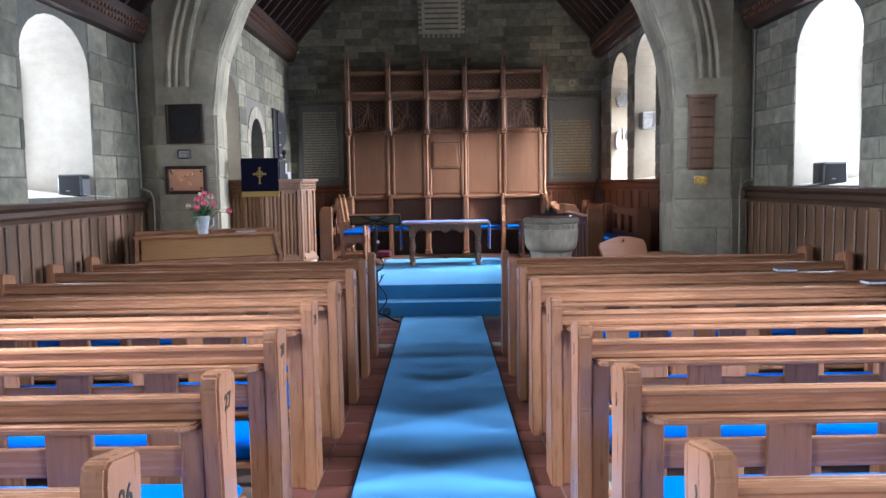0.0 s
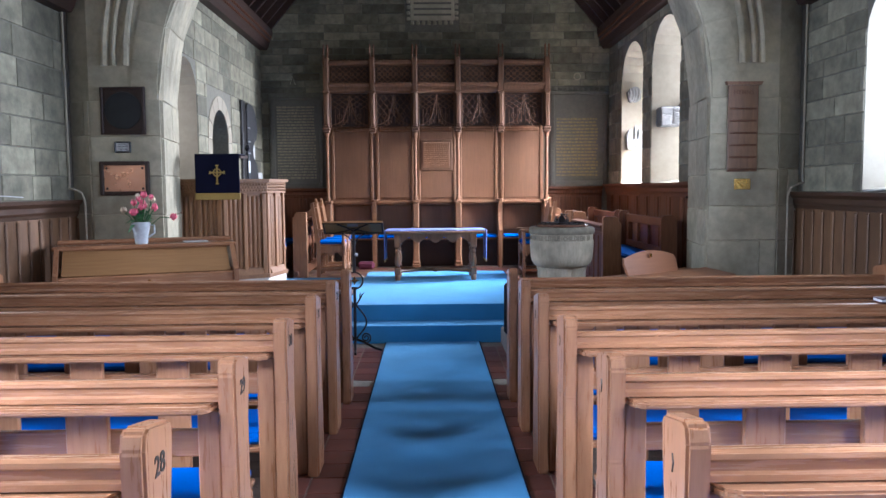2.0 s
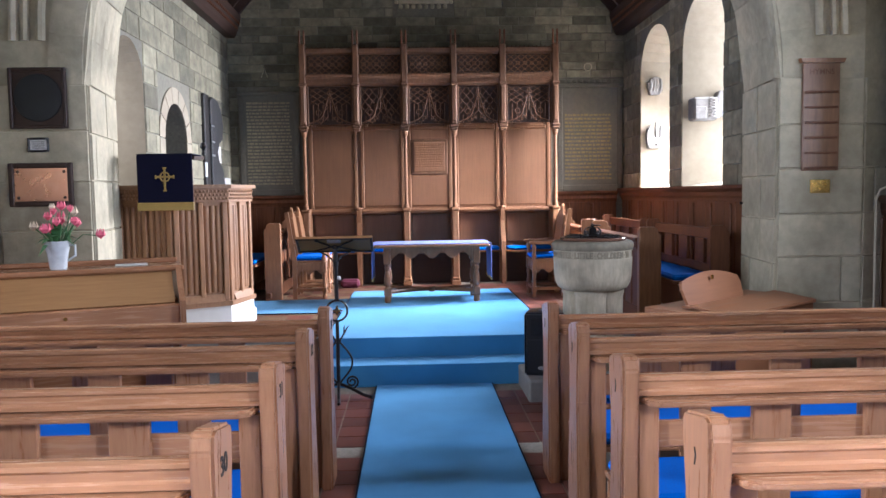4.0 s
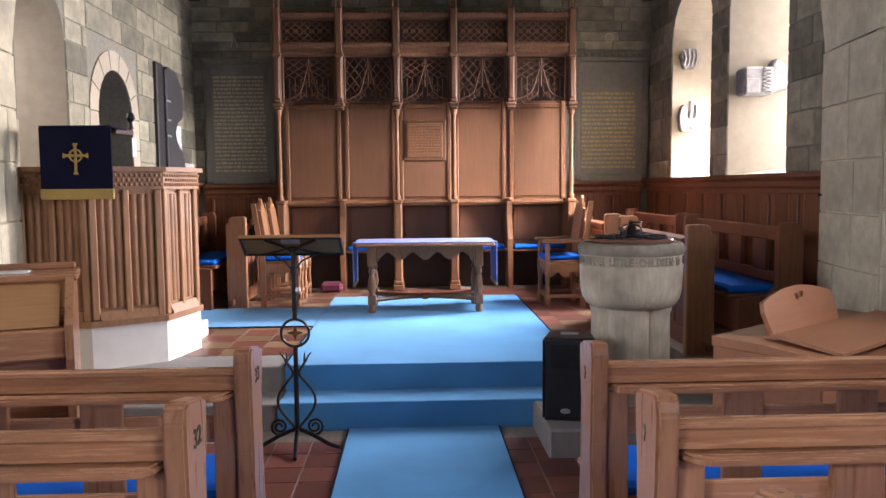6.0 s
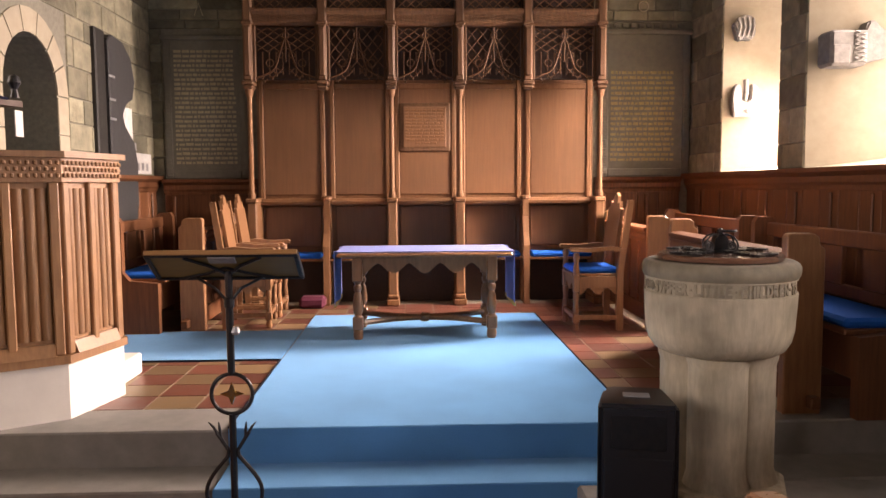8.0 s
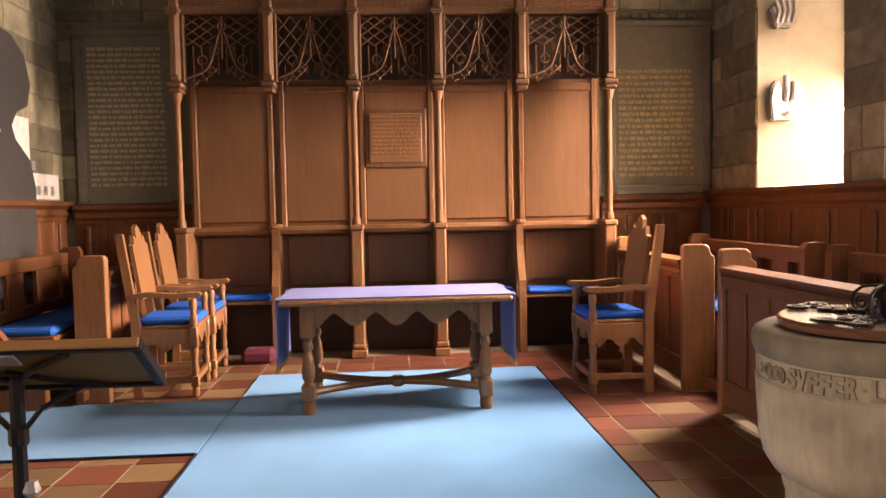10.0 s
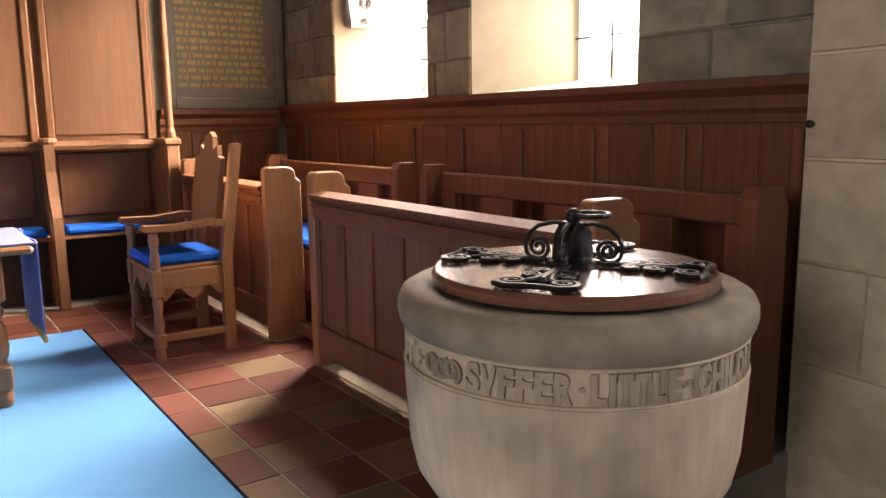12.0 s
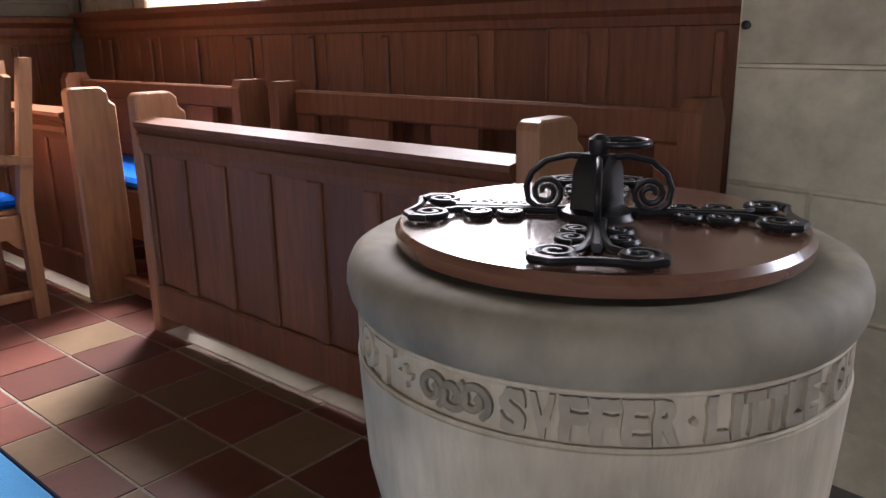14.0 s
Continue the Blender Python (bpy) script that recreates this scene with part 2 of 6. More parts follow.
def lathe(profile, cx=0, cy=0, seg=20, bm=None):
    """A turned shape from (radius, height) pairs."""
    b = bm or bmesh.new()
    rings = []
    for r, z in profile:
        rings.append([b.verts.new((cx + r * math.cos(2 * math.pi * i / seg), cy + r * math.sin(2 * math.pi * i / seg), z)) for i in range(seg)])
    made = []
    for a, c in zip(rings, rings[1:]):
        for i in range(seg):
            made.append(b.faces.new([a[i], a[(i + 1) % seg], c[(i + 1) % seg], c[i]]))
    made.append(b.faces.new(list(reversed(rings[0]))))
    made.append(b.faces.new(rings[-1]))
    bmesh.ops.recalc_face_normals(b, faces=made)
    return b


def tube(pts, r, seg=8, bm=None, taper=None):
    """A round bar along a line of points."""
    b = bm or bmesh.new()
    pts = [Vector(p) for p in pts]
    rings = []
    up = None
    for i, p in enumerate(pts):
        d = (pts[min(i + 1, len(pts) - 1)] - pts[max(i - 1, 0)]).normalized()
        if up is None or abs(up.dot(d)) > 0.95:
            up = Vector((0, 0, 1)) if abs(d.z) < 0.9 else Vector((1, 0, 0))
        s = d.cross(up).normalized()
        up = s.cross(d).normalized()
        rr = r * (taper[i] if taper else 1)
        rings.append([b.verts.new(p + rr * (math.cos(2 * math.pi * k / seg) * s + math.sin(2 * math.pi * k / seg) * up)) for k in range(seg)])
    made = []
    for a, c in zip(rings, rings[1:]):
        for k in range(seg):
            made.append(b.faces.new([a[k], a[(k + 1) % seg], c[(k + 1) % seg], c[k]]))
    made.append(b.faces.new(list(reversed(rings[0]))))
    made.append(b.faces.new(rings[-1]))
    bmesh.ops.recalc_face_normals(b, faces=made)
    return b


def ring_points(cx, cy, cz, r, a0=0, a1=360, n=20, plane='xz'):
    out = []
    for i in range(n + 1):
        a = radians(a0 + (a1 - a0) * i / n)
        u, w = r * math.cos(a), r * math.sin(a)
        out.append({'xz': (cx + u, cy, cz + w), 'xy': (cx + u, cy + w, cz), 'yz': (cx, cy + u, cz + w)}[plane])
    return out


def arch_line(u0, u1, spring, rise, n=12):
    """Points along an arched head from u0 to u1."""
    c, h = (u0 + u1) / 2, (u1 - u0) / 2
    return [(c - h * math.cos(math.pi * i / n), spring + rise * math.sin(math.pi * i / n)) for i in range(n + 1)]

# ---- structure ----
NL, NR, CL, CR = -3.25, 3.35, -2.60, 2.75          # inner faces of nave and chancel side walls
ARCH0, ARCH1, EAST, WEST = 8.30, 9.13, 13.35, -3.2
STEP1, STEP2, Z1, Z2 = 8.82, 9.12, 0.16, 0.325
AX = 0.03                                           # the church's axis
RISE = 0.40


def columns(openings, u0, u1, z0, z1, put):
    """Fills a wall from u0 to u1 with pieces, leaving arched openings (u0, u1, sill, spring, rise) free."""
    at = u0
    for a, b, sill, spring, rise in sorted(openings):
        put([(at, z0), (a, z0), (a, z1), (at, z1)])
        if sill > z0:
            put([(a, z0), (b, z0), (b, sill), (a, sill)])
        line = arch_line(a, b, spring, rise)
        for p, q in zip(line, line[1:]):
            put([p, q, (q[0], z1), (p[0], z1)])
        at = b
    put([(at, z0), (u1, z0), (u1, z1), (at, z1)])


def side_wall(name, x_in, x_out, y0, y1, z1, openings, label):
    b = bmesh.new()
    columns(openings, y0, y1, -0.3, z1, lambda pts: prism(pts, 'x', x_in, x_out, b))
    return setting(name, b, MORTAR, label, "wall")


def window(name, x_in, side, o, splay=0.16, deep=0.62):
    """A deep splayed window: stone lining, leaded panes and a sill."""
    a, b_, sill, spring, rise = o
    x_out = x_in + side * deep
    ob = thing(name, "round-headed leaded window in a deep pale stone splay", "window", kind="structure")
    inner = [(a, sill)] + arch_line(a, b_, spring, rise) + [(b_, sill)]
    outer = [(a + splay, sill + 0.08)] + arch_line(a + splay, b_ - splay, spring - 0.05, rise * 0.9) + [(b_ - splay, sill + 0.08)]
    b = bmesh.new()
    vi = [b.verts.new((x_in + side * 0.001, *p)) for p in inner]
    vo = [b.verts.new((x_out, *p)) for p in outer]
    for i in range(len(inner) - 1):
        b.faces.new([vi[i], vi[i + 1], vo[i + 1], vo[i]])
    b.faces.new([vi[-1], vi[0], vo[0], vo[-1]])
    lining = part("splay", b, PALE, ob, "pale dressed stone splay")
    b = bmesh.new()
    b.faces.new([b.verts.new((x_out - side * 0.02, *p)) for p in outer])
    pane = part("pane", b, GLASS, ob)
    pane.visible_shadow = False
    b = bmesh.new()
    top = spring + rise
    for i in range(1, 3):
        u = a + splay + (b_ - a - 2 * splay) * i / 3
        tube([(x_out - side * 0.03, u, sill + 0.08), (x_out - side * 0.03, u, top - 0.1)], 0.006, 6, b)
    for i in range(1, 8):
        zz = sill + 0.08 + (top - sill - 0.2) * i / 8
        tube([(x_out - side * 0.03, a + splay, zz), (x_out - side * 0.03, b_ - splay, zz)], 0.005, 6, b)
    part("lead_bars", b, IRON, ob, "dark lead glazing bars")
    return ob


WIN_NL = [(-1.9, -0.73, 1.47, 2.62, RISE), (2.2, 3.37, 1.47, 2.62, RISE), (6.06, 7.23, 1.47, 2.60, RISE)]
WIN_NR = [(-1.9, -0.73, 1.47, 2.62, RISE), (2.2, 3.37, 1.47, 2.62, RISE), (6.20, 7.36, 1.47, 2.68, RISE)]
WIN_CR = [(9.95, 11.05, 1.55, 3.02, 0.48), (11.45, 12.55, 1.55, 3.02, 0.45)]
WIN_CL = [(9.30, 10.03, 1.55, 2.58, 0.33)]
DOOR_CL = [(10.58, 11.33, Z2, 2.10, 0.38)]
side_wall("wall_nave_left", NL, NL - 0.7, WEST, ARCH0 + 0.13, 3.3, WIN_NL, "grey coursed sandstone nave wall with deep windows")
side_wall("wall_nave_right", NR, NR + 0.7, WEST, ARCH0 + 0.13, 3.3, WIN_NR, "grey coursed sandstone nave wall with deep windows")
side_wall("wall_chancel_right", CR, CR + 0.7, ARCH1, EAST, 3.9, WIN_CR, "sandstone chancel wall with paired windows")
side_wall("wall_chancel_left", CL, CL - 0.7, ARCH1, EAST, 3.9, WIN_CL + DOOR_CL, "sandstone chancel wall with window and niche")
for i, o in enumerate(WIN_NL):
    window(f"window_{i + 1}", NL, -1, o)
for i, o in enumerate(WIN_NR):
    window(f"window_{i + 4}", NR, 1, o)
for i, o in enumerate(WIN_CR):
    window(f"window_{i + 7}", CR, 1, o)
window("window_9", CL, -1, WIN_CL[0])

# gable walls
b = bmesh.new()
columns([(AX - 0.8, AX + 0.8, 1.9, 3.5, 0.8)], NL - 0.7, NR + 0.7, -0.3, 6.9, lambda pts: prism(pts, 'y', WEST - 0.6, WEST, b))
setting("wall_west", b, MORTAR, "grey sandstone west gable wall", "wall")
b = bmesh.new()
prism([(CL - 0.7, -0.3), (CR + 0.7, -0.3), (CR + 0.7, 3.9), (AX, 7.2), (CL - 0.7, 3.9)], 'y', EAST, EAST + 0.7, b)
wall_east = setting("wall_east", b, MORTAR, "grey coursed sandstone east gable wall", "wall")
AL, AR, AL2, AR2, SPRING = -2.40, 2.47, -2.53, 2.585, 2.30     # arch at its west and east faces
PIER_L = [(AL, ARCH0), (-3.03, ARCH0), (NL, ARCH0 + 0.13), (NL - 0.7, ARCH0 + 0.13), (NL - 0.7, ARCH1), (AL2, ARCH1)]
PIER_R = [(AR, ARCH0), (3.10, ARCH0), (NR, ARCH0 + 0.13), (NR + 0.7, ARCH0 + 0.13), (NR + 0.7, ARCH1), (AR2, ARCH1)]
b = bmesh.new()
for pier in (PIER_L, PIER_R):
    prism(pier, 'z', -0.3, SPRING, b)
cuts = [ARCH0, ARCH0 + 0.13, 8.66, 8.90, ARCH1]
for k, (ya, yb) in enumerate(zip(cuts, cuts[1:])):
    f = (yb - ARCH0) / (ARCH1 - ARCH0)
    left, right = AL + (AL2 - AL) * f, AR + (AR2 - AR) * f
    columns([(left, right, SPRING, SPRING, (right - left) / 2)], -3.03 if k == 0 else NL - 0.7, 3.10 if k == 0 else NR + 0.7, SPRING, 7.3, lambda pts: prism(pts, 'y', ya, yb, b))
prism([(-3.03, ARCH0), (NL, ARCH0 + 0.13), (-3.03, ARCH0 + 0.13)], 'z', SPRING, 5.0, b)
prism([(3.10, ARCH0), (NR, ARCH0 + 0.13), (3.10, ARCH0 + 0.13)], 'z', SPRING, 5.0, b)
wall_arch = setting("wall_chancel_arch", b, ASHLAR, "pale ashlar chancel arch wall with broad piers", "wall")
# rolled mouldings round the arch
for k, (grow, r) in enumerate(((0.30, 0.035), (0.40, 0.03), (0.48, 0.035))):
    pts = [(p[0], ARCH0 - 0.005, p[1]) for p in arch_line(AL - grow, AR + grow, 2.6, 2.33 + grow, 40)]
    tagged(part("arch_moulding", tube(pts, r, 8), ASHLAR, wall_arch))

# shallow vestibule behind the arched doorway
b = bx(CL - 1.3, CL - 1.2, 10.2, 11.8, 0, 3.0, 0)
bx(CL - 1.3, CL - 0.7, 10.1, 10.2, 0, 3.0, 0, b)
bx(CL - 1.3, CL - 0.7, 11.8, 11.9, 0, 3.0, 0, b)
bx(CL - 1.3, CL - 0.7, 10.1, 11.9, 3.0, 3.1, 0, b)
setting("wall_vestibule", b, MORTAR, "dim stone vestibule behind the arched doorway", "wall")

# floors
b = bx(NL - 0.7, NR + 0.7, WEST - 0.6, STEP1 + 0.05, -0.3, -0.004, 0)
floor = setting("floor", b, GROUT, "nave floor bed under tiles and boards", "floor")
b = bx(NL - 0.7, NR + 0.7, STEP2 + 0.3, EAST + 0.7, -0.3, Z2 - 0.003, 0)
floor_chancel = setting("floor_chancel", b, GROUT, "raised chancel floor bed under quarry tiles", "floor")
step_low = thing("step_lower", "low grey stone step below the chancel", "step", kind="structure")
part("riser", bx(NL + 0.0, NR - 0.0, STEP1, STEP2 + 0.2, -0.1, Z1, 0.008), FLOORSTONE, step_low)
step_up = thing("step_upper", "upper grey stone step edging the chancel floor", "step", kind="structure")
part("riser", bx(CL, CR, STEP2, STEP2 + 0.36, Z1 - 0.02, Z2, 0.008), FLOORSTONE, step_up)

# carpets
runner = thing("aisle_runner", "blue carpet runner along the aisle", "carpet")
part("carpet_sheet", bx(-0.472, 0.437, WEST + 0.3, STEP1 - 0.015, 0.0, 0.012, 0.004), CARPET, runner)
for x in (-0.480, 0.437):
    part("edging", bx(x, x + 0.008, WEST + 0.3, STEP1 - 0.015, 0.0, 0.013, 0.003), EDGING, runner, "dark bound carpet edge")
block = thing("step_block", "grey stone block step beside the aisle", "step", kind="structure")
part("slab", bx(0.65, NR - 0.12, 8.24, STEP1 - 0.002, -0.01, Z1 - 0.004, 0.012), FLOORSTONE, block)
stair = thing("chancel_carpet", "blue carpet laid over the steps and chancel floor", "carpet")
C0, C1 = -0.90, 0.92
part("carpet_sheet", bx(C0, C1 + 0.08, STEP2 - 0.014, 12.22, Z2, Z2 + 0.012, 0.005), CARPET, stair)
part("carpet_sheet", bx(C0, C1, STEP2 - 0.014, STEP2, Z1, Z2 + 0.004, 0), CARPET, stair)
part("carpet_sheet", bx(C0, C1, STEP1 - 0.014, STEP2 - 0.014, Z1, Z1 + 0.012, 0.005), CARPET, stair)
part("carpet_sheet", bx(C0, C1, STEP1 - 0.014, STEP1, 0.0, Z1 + 0.004, 0), CARPET, stair)
cross = thing("cross_carpet", "blue carpet strip running to the stalls", "carpet")
part("carpet_sheet", bx(-2.4, C0 - 0.006, 10.55, 11.55, Z2, Z2 + 0.011, 0.005), CARPET, cross)

part("edging", bx(-2.4, C0 - 0.014, 10.54, 10.55, Z2, Z2 + 0.012, 0.003), EDGING, cross, "dark bound carpet edge")
for x, y1 in ((C0 - 0.010, 10.54), (C1 + 0.08, 12.22)):
    part("edging", bx(x, x + 0.010, STEP2 + 0.02, y1, Z2, Z2 + 0.013, 0.003), EDGING, stair, "dark bound carpet edge")

# roofs
def roof(name, xl, xr, y0, y1, z_eave, z_ridge, step, label):
    b = bmesh.new()
    t = 0.12
    prism([(xl - 0.7, z_eave), (AX, z_ridge), (AX, z_ridge + t), (xl - 0.7, z_eave + t)], 'y', y0, y1, b)
    prism([(xr + 0.7, z_eave), (AX, z_ridge), (AX, z_ridge + t), (xr + 0.7, z_eave + t)], 'y', y0, y1, b)
    y = y0 + 0.12
    while y < y1 - 0.1:
        for s, x0 in ((-1, xl - 0.1), (1, xr + 0.1)):
            d = Vector((AX - x0, z_ridge - z_eave - 0.12)).normalized()
            prism([(x0, z_eave + 0.05), (AX, z_ridge - 0.02), (AX, z_ridge - 0.2), (x0, z_eave - 0.12)], 'y', y, y + 0.07, b)
            # curved brace
            prism([(x0, z_eave - 0.10), (x0 - s * 0.75, z_eave + 0.68), (x0 - s * 0.95, z_eave + 0.80), (x0 - s * 0.12, z_eave - 0.15)], 'y', y + 0.005, y + 0.06, b)
        y += step
    return setting(name, b, BLACKOAK, label, "ceiling")


roof("ceiling_nave", NL, NR, WEST - 0.6, ARCH0 + 0.2, 3.28, 6.6, 0.42, "dark timber open roof with close rafters")
roof("ceiling_chancel", CL, CR, ARCH1, EAST, 3.85, 7.0, 0.36, "dark timber open chancel roof with close rafters")


def cornice(name, x, side, y0, y1, z0, z1, out):
    ob = thing(name, "dark carved oak cornice along the wall head", "cornice", kind="structure")
    prism_pts = [(x, z0), (x - side * out * 0.55, z0), (x - side * out * 0.7, z0 + 0.05), (x - side * out, z1 - 0.06), (x - side * out, z1), (x, z1)]
    part("beam", prism(prism_pts, 'y', y0, y1), BLACKOAK, ob)
    b = bmesh.new()
    y = y0 + 0.05
    while y < y1 - 0.05:
        for k in range(2):
            f = 0.35 + 0.35 * k
            cx = x - side * (out * (0.7 + 0.3 * f) + 0.004)
            cz = z0 + 0.05 + (z1 - 0.11 - z0) * f
            bx(cx - 0.012, cx + 0.012, y + 0.03 * k, y + 0.035 + 0.03 * k, cz - 0.016, cz + 0.016, 0.004, b)
        y += 0.075
    tagged(part("carved_studs", b, DARK, ob), kind="stuff")
    return ob


cornice("cornice_nave_left", NL, -1, WEST, ARCH0 - 0.02, 3.06, 3.32, 0.2)
cornice("cornice_nave_right", NR, 1, WEST, ARCH0 - 0.02, 3.10, 3.36, 0.2)
cornice("cornice_chancel_left", CL, -1, ARCH1, EAST - 0.01, 3.62, 3.92, 0.2)
cornice("cornice_chancel_right", CR, 1, ARCH1, EAST - 0.01, 3.62, 3.92, 0.2)


# wainscot: boards between stiles under a moulded capping
def wainscot(name, along, face, side, u0, u1, z0, z1, board, material, cap):
    """Panelling on a wall. along is 'y' for a side wall at x=face, 'x' for an end wall at y=face; side is the way out of the wall."""
    ob = thing(name, "dark oak wall panelling with a moulded capping rail", "wainscot", kind="structure")

    def slab(n, a, b_, d0, d1, za, zb, m, bev=0.004):
        lo, hi = sorted((face + side * d0, face + side * d1))
        return part(n, bx(lo, hi, a, b_, za, zb, bev) if along == 'y' else bx(a, b_, lo, hi, za, zb, bev), m, ob)
    slab("backing", u0, u1, 0.003, 0.02, z0, z1 - 0.05, material)
    prof = [(0.003, z1 - 0.15), (0.04, z1 - 0.15), (0.045, z1 - 0.12), (0.06, z1 - 0.1), (0.06, z1 - 0.06), (0.1, z1 - 0.03), (0.105, z1), (0.003, z1)]
    part("capping", prism([(face + side * d, z) for d, z in prof], along, u0, u1), cap, ob)
    n = max(1, round((u1 - u0) / board))
    w = (u1 - u0) / n
    pairs = board > 0.2
    for i in range(n):
        a = u0 + i * w
        slab("board", a + 0.003, a + w - 0.003, 0.02, 0.028, z0, z1 - 0.15, material)
        if not pairs or i % 2 == 0:
            c = a + (0.09 if pairs else w)
            slab("stile", max(u0, c - 0.02), min(u1, c + 0.02), 0.028, 0.046, z0, z1 - 0.165, material, 0.009)
    slab("plinth", u0, u1, 0.02, 0.05, z0, z0 + 0.14, material)
    return ob


wainscot("wainscot_nave_left", 'y', NL, 1, WEST, ARCH0 + 0.1, 0.0, 1.43, 0.17, MIDOAK, CAPOAK)
wainscot("wainscot_nave_right", 'y', NR, -1, WEST, ARCH0 + 0.1, 0.0, 1.45, 0.17, MIDOAK, CAPOAK)
wainscot("wainscot_chancel_right", 'y', CR, -1, ARCH1 + 0.01, EAST - 0.01, Z2, 1.55, 0.2285, DARK, DARK)
wainscot("wainscot_chancel_left", 'y', CL, 1, ARCH1 + 0.01, EAST - 0.01, Z2, 1.55, 0.24, DARK, DARK)
wainscot("wainscot_east_right", 'x', EAST, -1, 1.78, CR - 0.11, Z2, 1.52, 0.24, DARK, DARK)
wainscot("wainscot_east_left", 'x', EAST, -1, CL + 0.11, -1.58, Z2, 1.52, 0.24, DARK, DARK)

# window lamps stand in for the bright sky
COOL, WARM = (0.96, 0.98, 0.97), (1.0, 0.93, 0.82)
LAMPS = []
for side, face, windows, far in ((-1, NL, WIN_NL, NAVE_FAR), (1, NR, WIN_NR, NAVE_FAR_RIGHT)):
    for o, power, spread in zip(windows, (NAVE_BACK, NAVE_NEAR, far), (110, 112, 140)):
        mid = (o[0] + o[1]) / 2
        LAMPS.append(((face + side * 0.58, mid, 2.25), (face - side * 2.2, mid + (2.2 if o[0] < 0 else 0), 2.2 if spread > 130 else 0.2), 0.8, 1.4 if spread > 130 else 1.3, power, COOL, spread))
for o, beam, glow in zip(WIN_CR, CHANCEL_BEAM, CHANCEL_GLOW):
    mid = (o[0] + o[1]) / 2
    LAMPS.append(((CR + 0.56, mid, 2.50), (CR - 2.6, mid - 0.55, 0.66), 0.75, 1.6, beam, WARM, 100))
    LAMPS.append(((CR + 0.58, mid, 2.45), (CR - 2.6, mid, 2.40), 0.75, 1.75, glow, WARM, 172))
for o in WIN_CL:
    LAMPS.append(((CL - 0.58, (o[0] + o[1]) / 2, 2.2), (CL + 2.6, (o[0] + o[1]) / 2, 0.8), 0.4, 1.1, CHANCEL_LEFT, WARM, 165))
LAMPS.append(((AX, WEST - 0.1, 2.95), (AX, 4.0, 0.6), 1.5, 2.2, WEST_POWER, COOL, 120))
for at, target, width, height, power, color, spread in LAMPS:
    window_lamp("sky_light", at, target, width, height, power, color, spread)

# ---- nave pews ----
PEW_Y = [6.88, 6.21, 5.51, 4.77, 3.98, 3.24, 2.48, 1.73, 0.98]


def pew(side, x_end, y_far, number):
    """A pew seen from behind; its aisle end at x_end, the far edge of that end at y_far."""
    ob = thing("pew", "mid-brown oak pew with open back and blue seat cushion", "pew", "pews in the nave", at=(x_end, y_far, 0))
    ob.scale.z = 1.0 - 0.008 * max(0.0, y_far - 2.5)
    L = (abs(NL) if side < 0 else NR) - abs(x_end) - 0.12
    s = side
    prof = [(-0.20, 0), (0.015, 0), (0.012, 0.3), (-0.02, 0.55), (-0.022, 0.75), (-0.004, 0.86), (0.0, 0.935), (-0.012, 0.955), (-0.155, 0.982), (-0.18, 0.972), (-0.19, 0.93), (-0.186, 0.80), (-0.174, 0.62), (-0.188, 0.3)]

    def end(x0, x1):
        b = prism(prof, 'x', x0, x1)
        bmesh.ops.bevel(b, geom=list(b.edges), offset=0.008, segments=2, affect='EDGES', clamp_overlap=True)
        return b
    part("pew_end", end(0, s * 0.058), OAK, ob)
    part("pew_end", end(s * L, s * (L - 0.058)), OAK, ob)
    a, z = s * 0.061, s * (L - 0.061)
    rail = [(-0.15, 0.832), (-0.10, 0.832), (-0.095, 0.89), (-0.105, 0.902), (-0.15, 0.908), (-0.166, 0.902), (-0.168, 0.89), (-0.161, 0.882), (-0.160, 0.860), (-0.166, 0.852), (-0.166, 0.836)]
    part("top_rail", prism(rail, 'x', a, z), OAK_X, ob)
    # book ledge with a rounded corner
    u0, u1 = s * 0.065, z
    pts = [(u0, -0.11), (u0 + s * 0.004, -0.16), (u0 + s * 0.02, -0.195), (u0 + s * 0.055, -0.215), (u0 + s * 0.1, -0.22), (u1, -0.22), (u1, -0.11)]
    ledge = prism(pts, 'z', 0.806, 0.831)
    bmesh.ops.bevel(ledge, geom=list(ledge.edges), offset=0.007, segments=2, affect='EDGES')
    part("book_ledge", ledge, OAK_X, ob)
    for i in range(7):
        c = s * (0.098 + (L - 0.13) * i / 6.5)
        part("upright", bx(c - s * 0.036, c + s * 0.036 if i == 0 else c + s * 0.10, -0.158, -0.132, 0.0, 0.806, 0.004), OAK, ob)
    part("lower_rail", bx(a, z, -0.131, -0.108, 0.642, 0.735, 0.004), OAK_X, ob)
    part("seat", bx(a, z, -0.125, 0.31, 0.375, 0.40, 0.006), OAK_X, ob)
    part("seat_front", bx(a, z, 0.24, 0.265, 0.25, 0.375, 0.004), OAK_X, ob)
    part("cushion", bx(a + s * 0.01, z - s * 0.01, -0.100, 0.305, 0.40, 0.452, 0.018), CUSHION, ob, "bright blue seat cushion")
    for i in range(2):
        c = s * (L * (i + 1) / 3)
        part("leg", bx(c - 0.03, c + 0.03, -0.12, 0.235, 0.0, 0.375, 0.004), OAK, ob)
    if s < 0:
        fold_text("pew_number", str(number), 0.07, ob, INK, pose(0.0012, -0.098, 0.85, 90, 0, 90), 0.001, "painted black pew number")
    else:
        part("pew_number", tube([(-0.0005, -0.092, 0.88), (-0.0005, -0.10, 0.86), (-0.0005, -0.092, 0.835)], 0.003, 5), INK, ob, "worn illegible black pew number")
    return ob


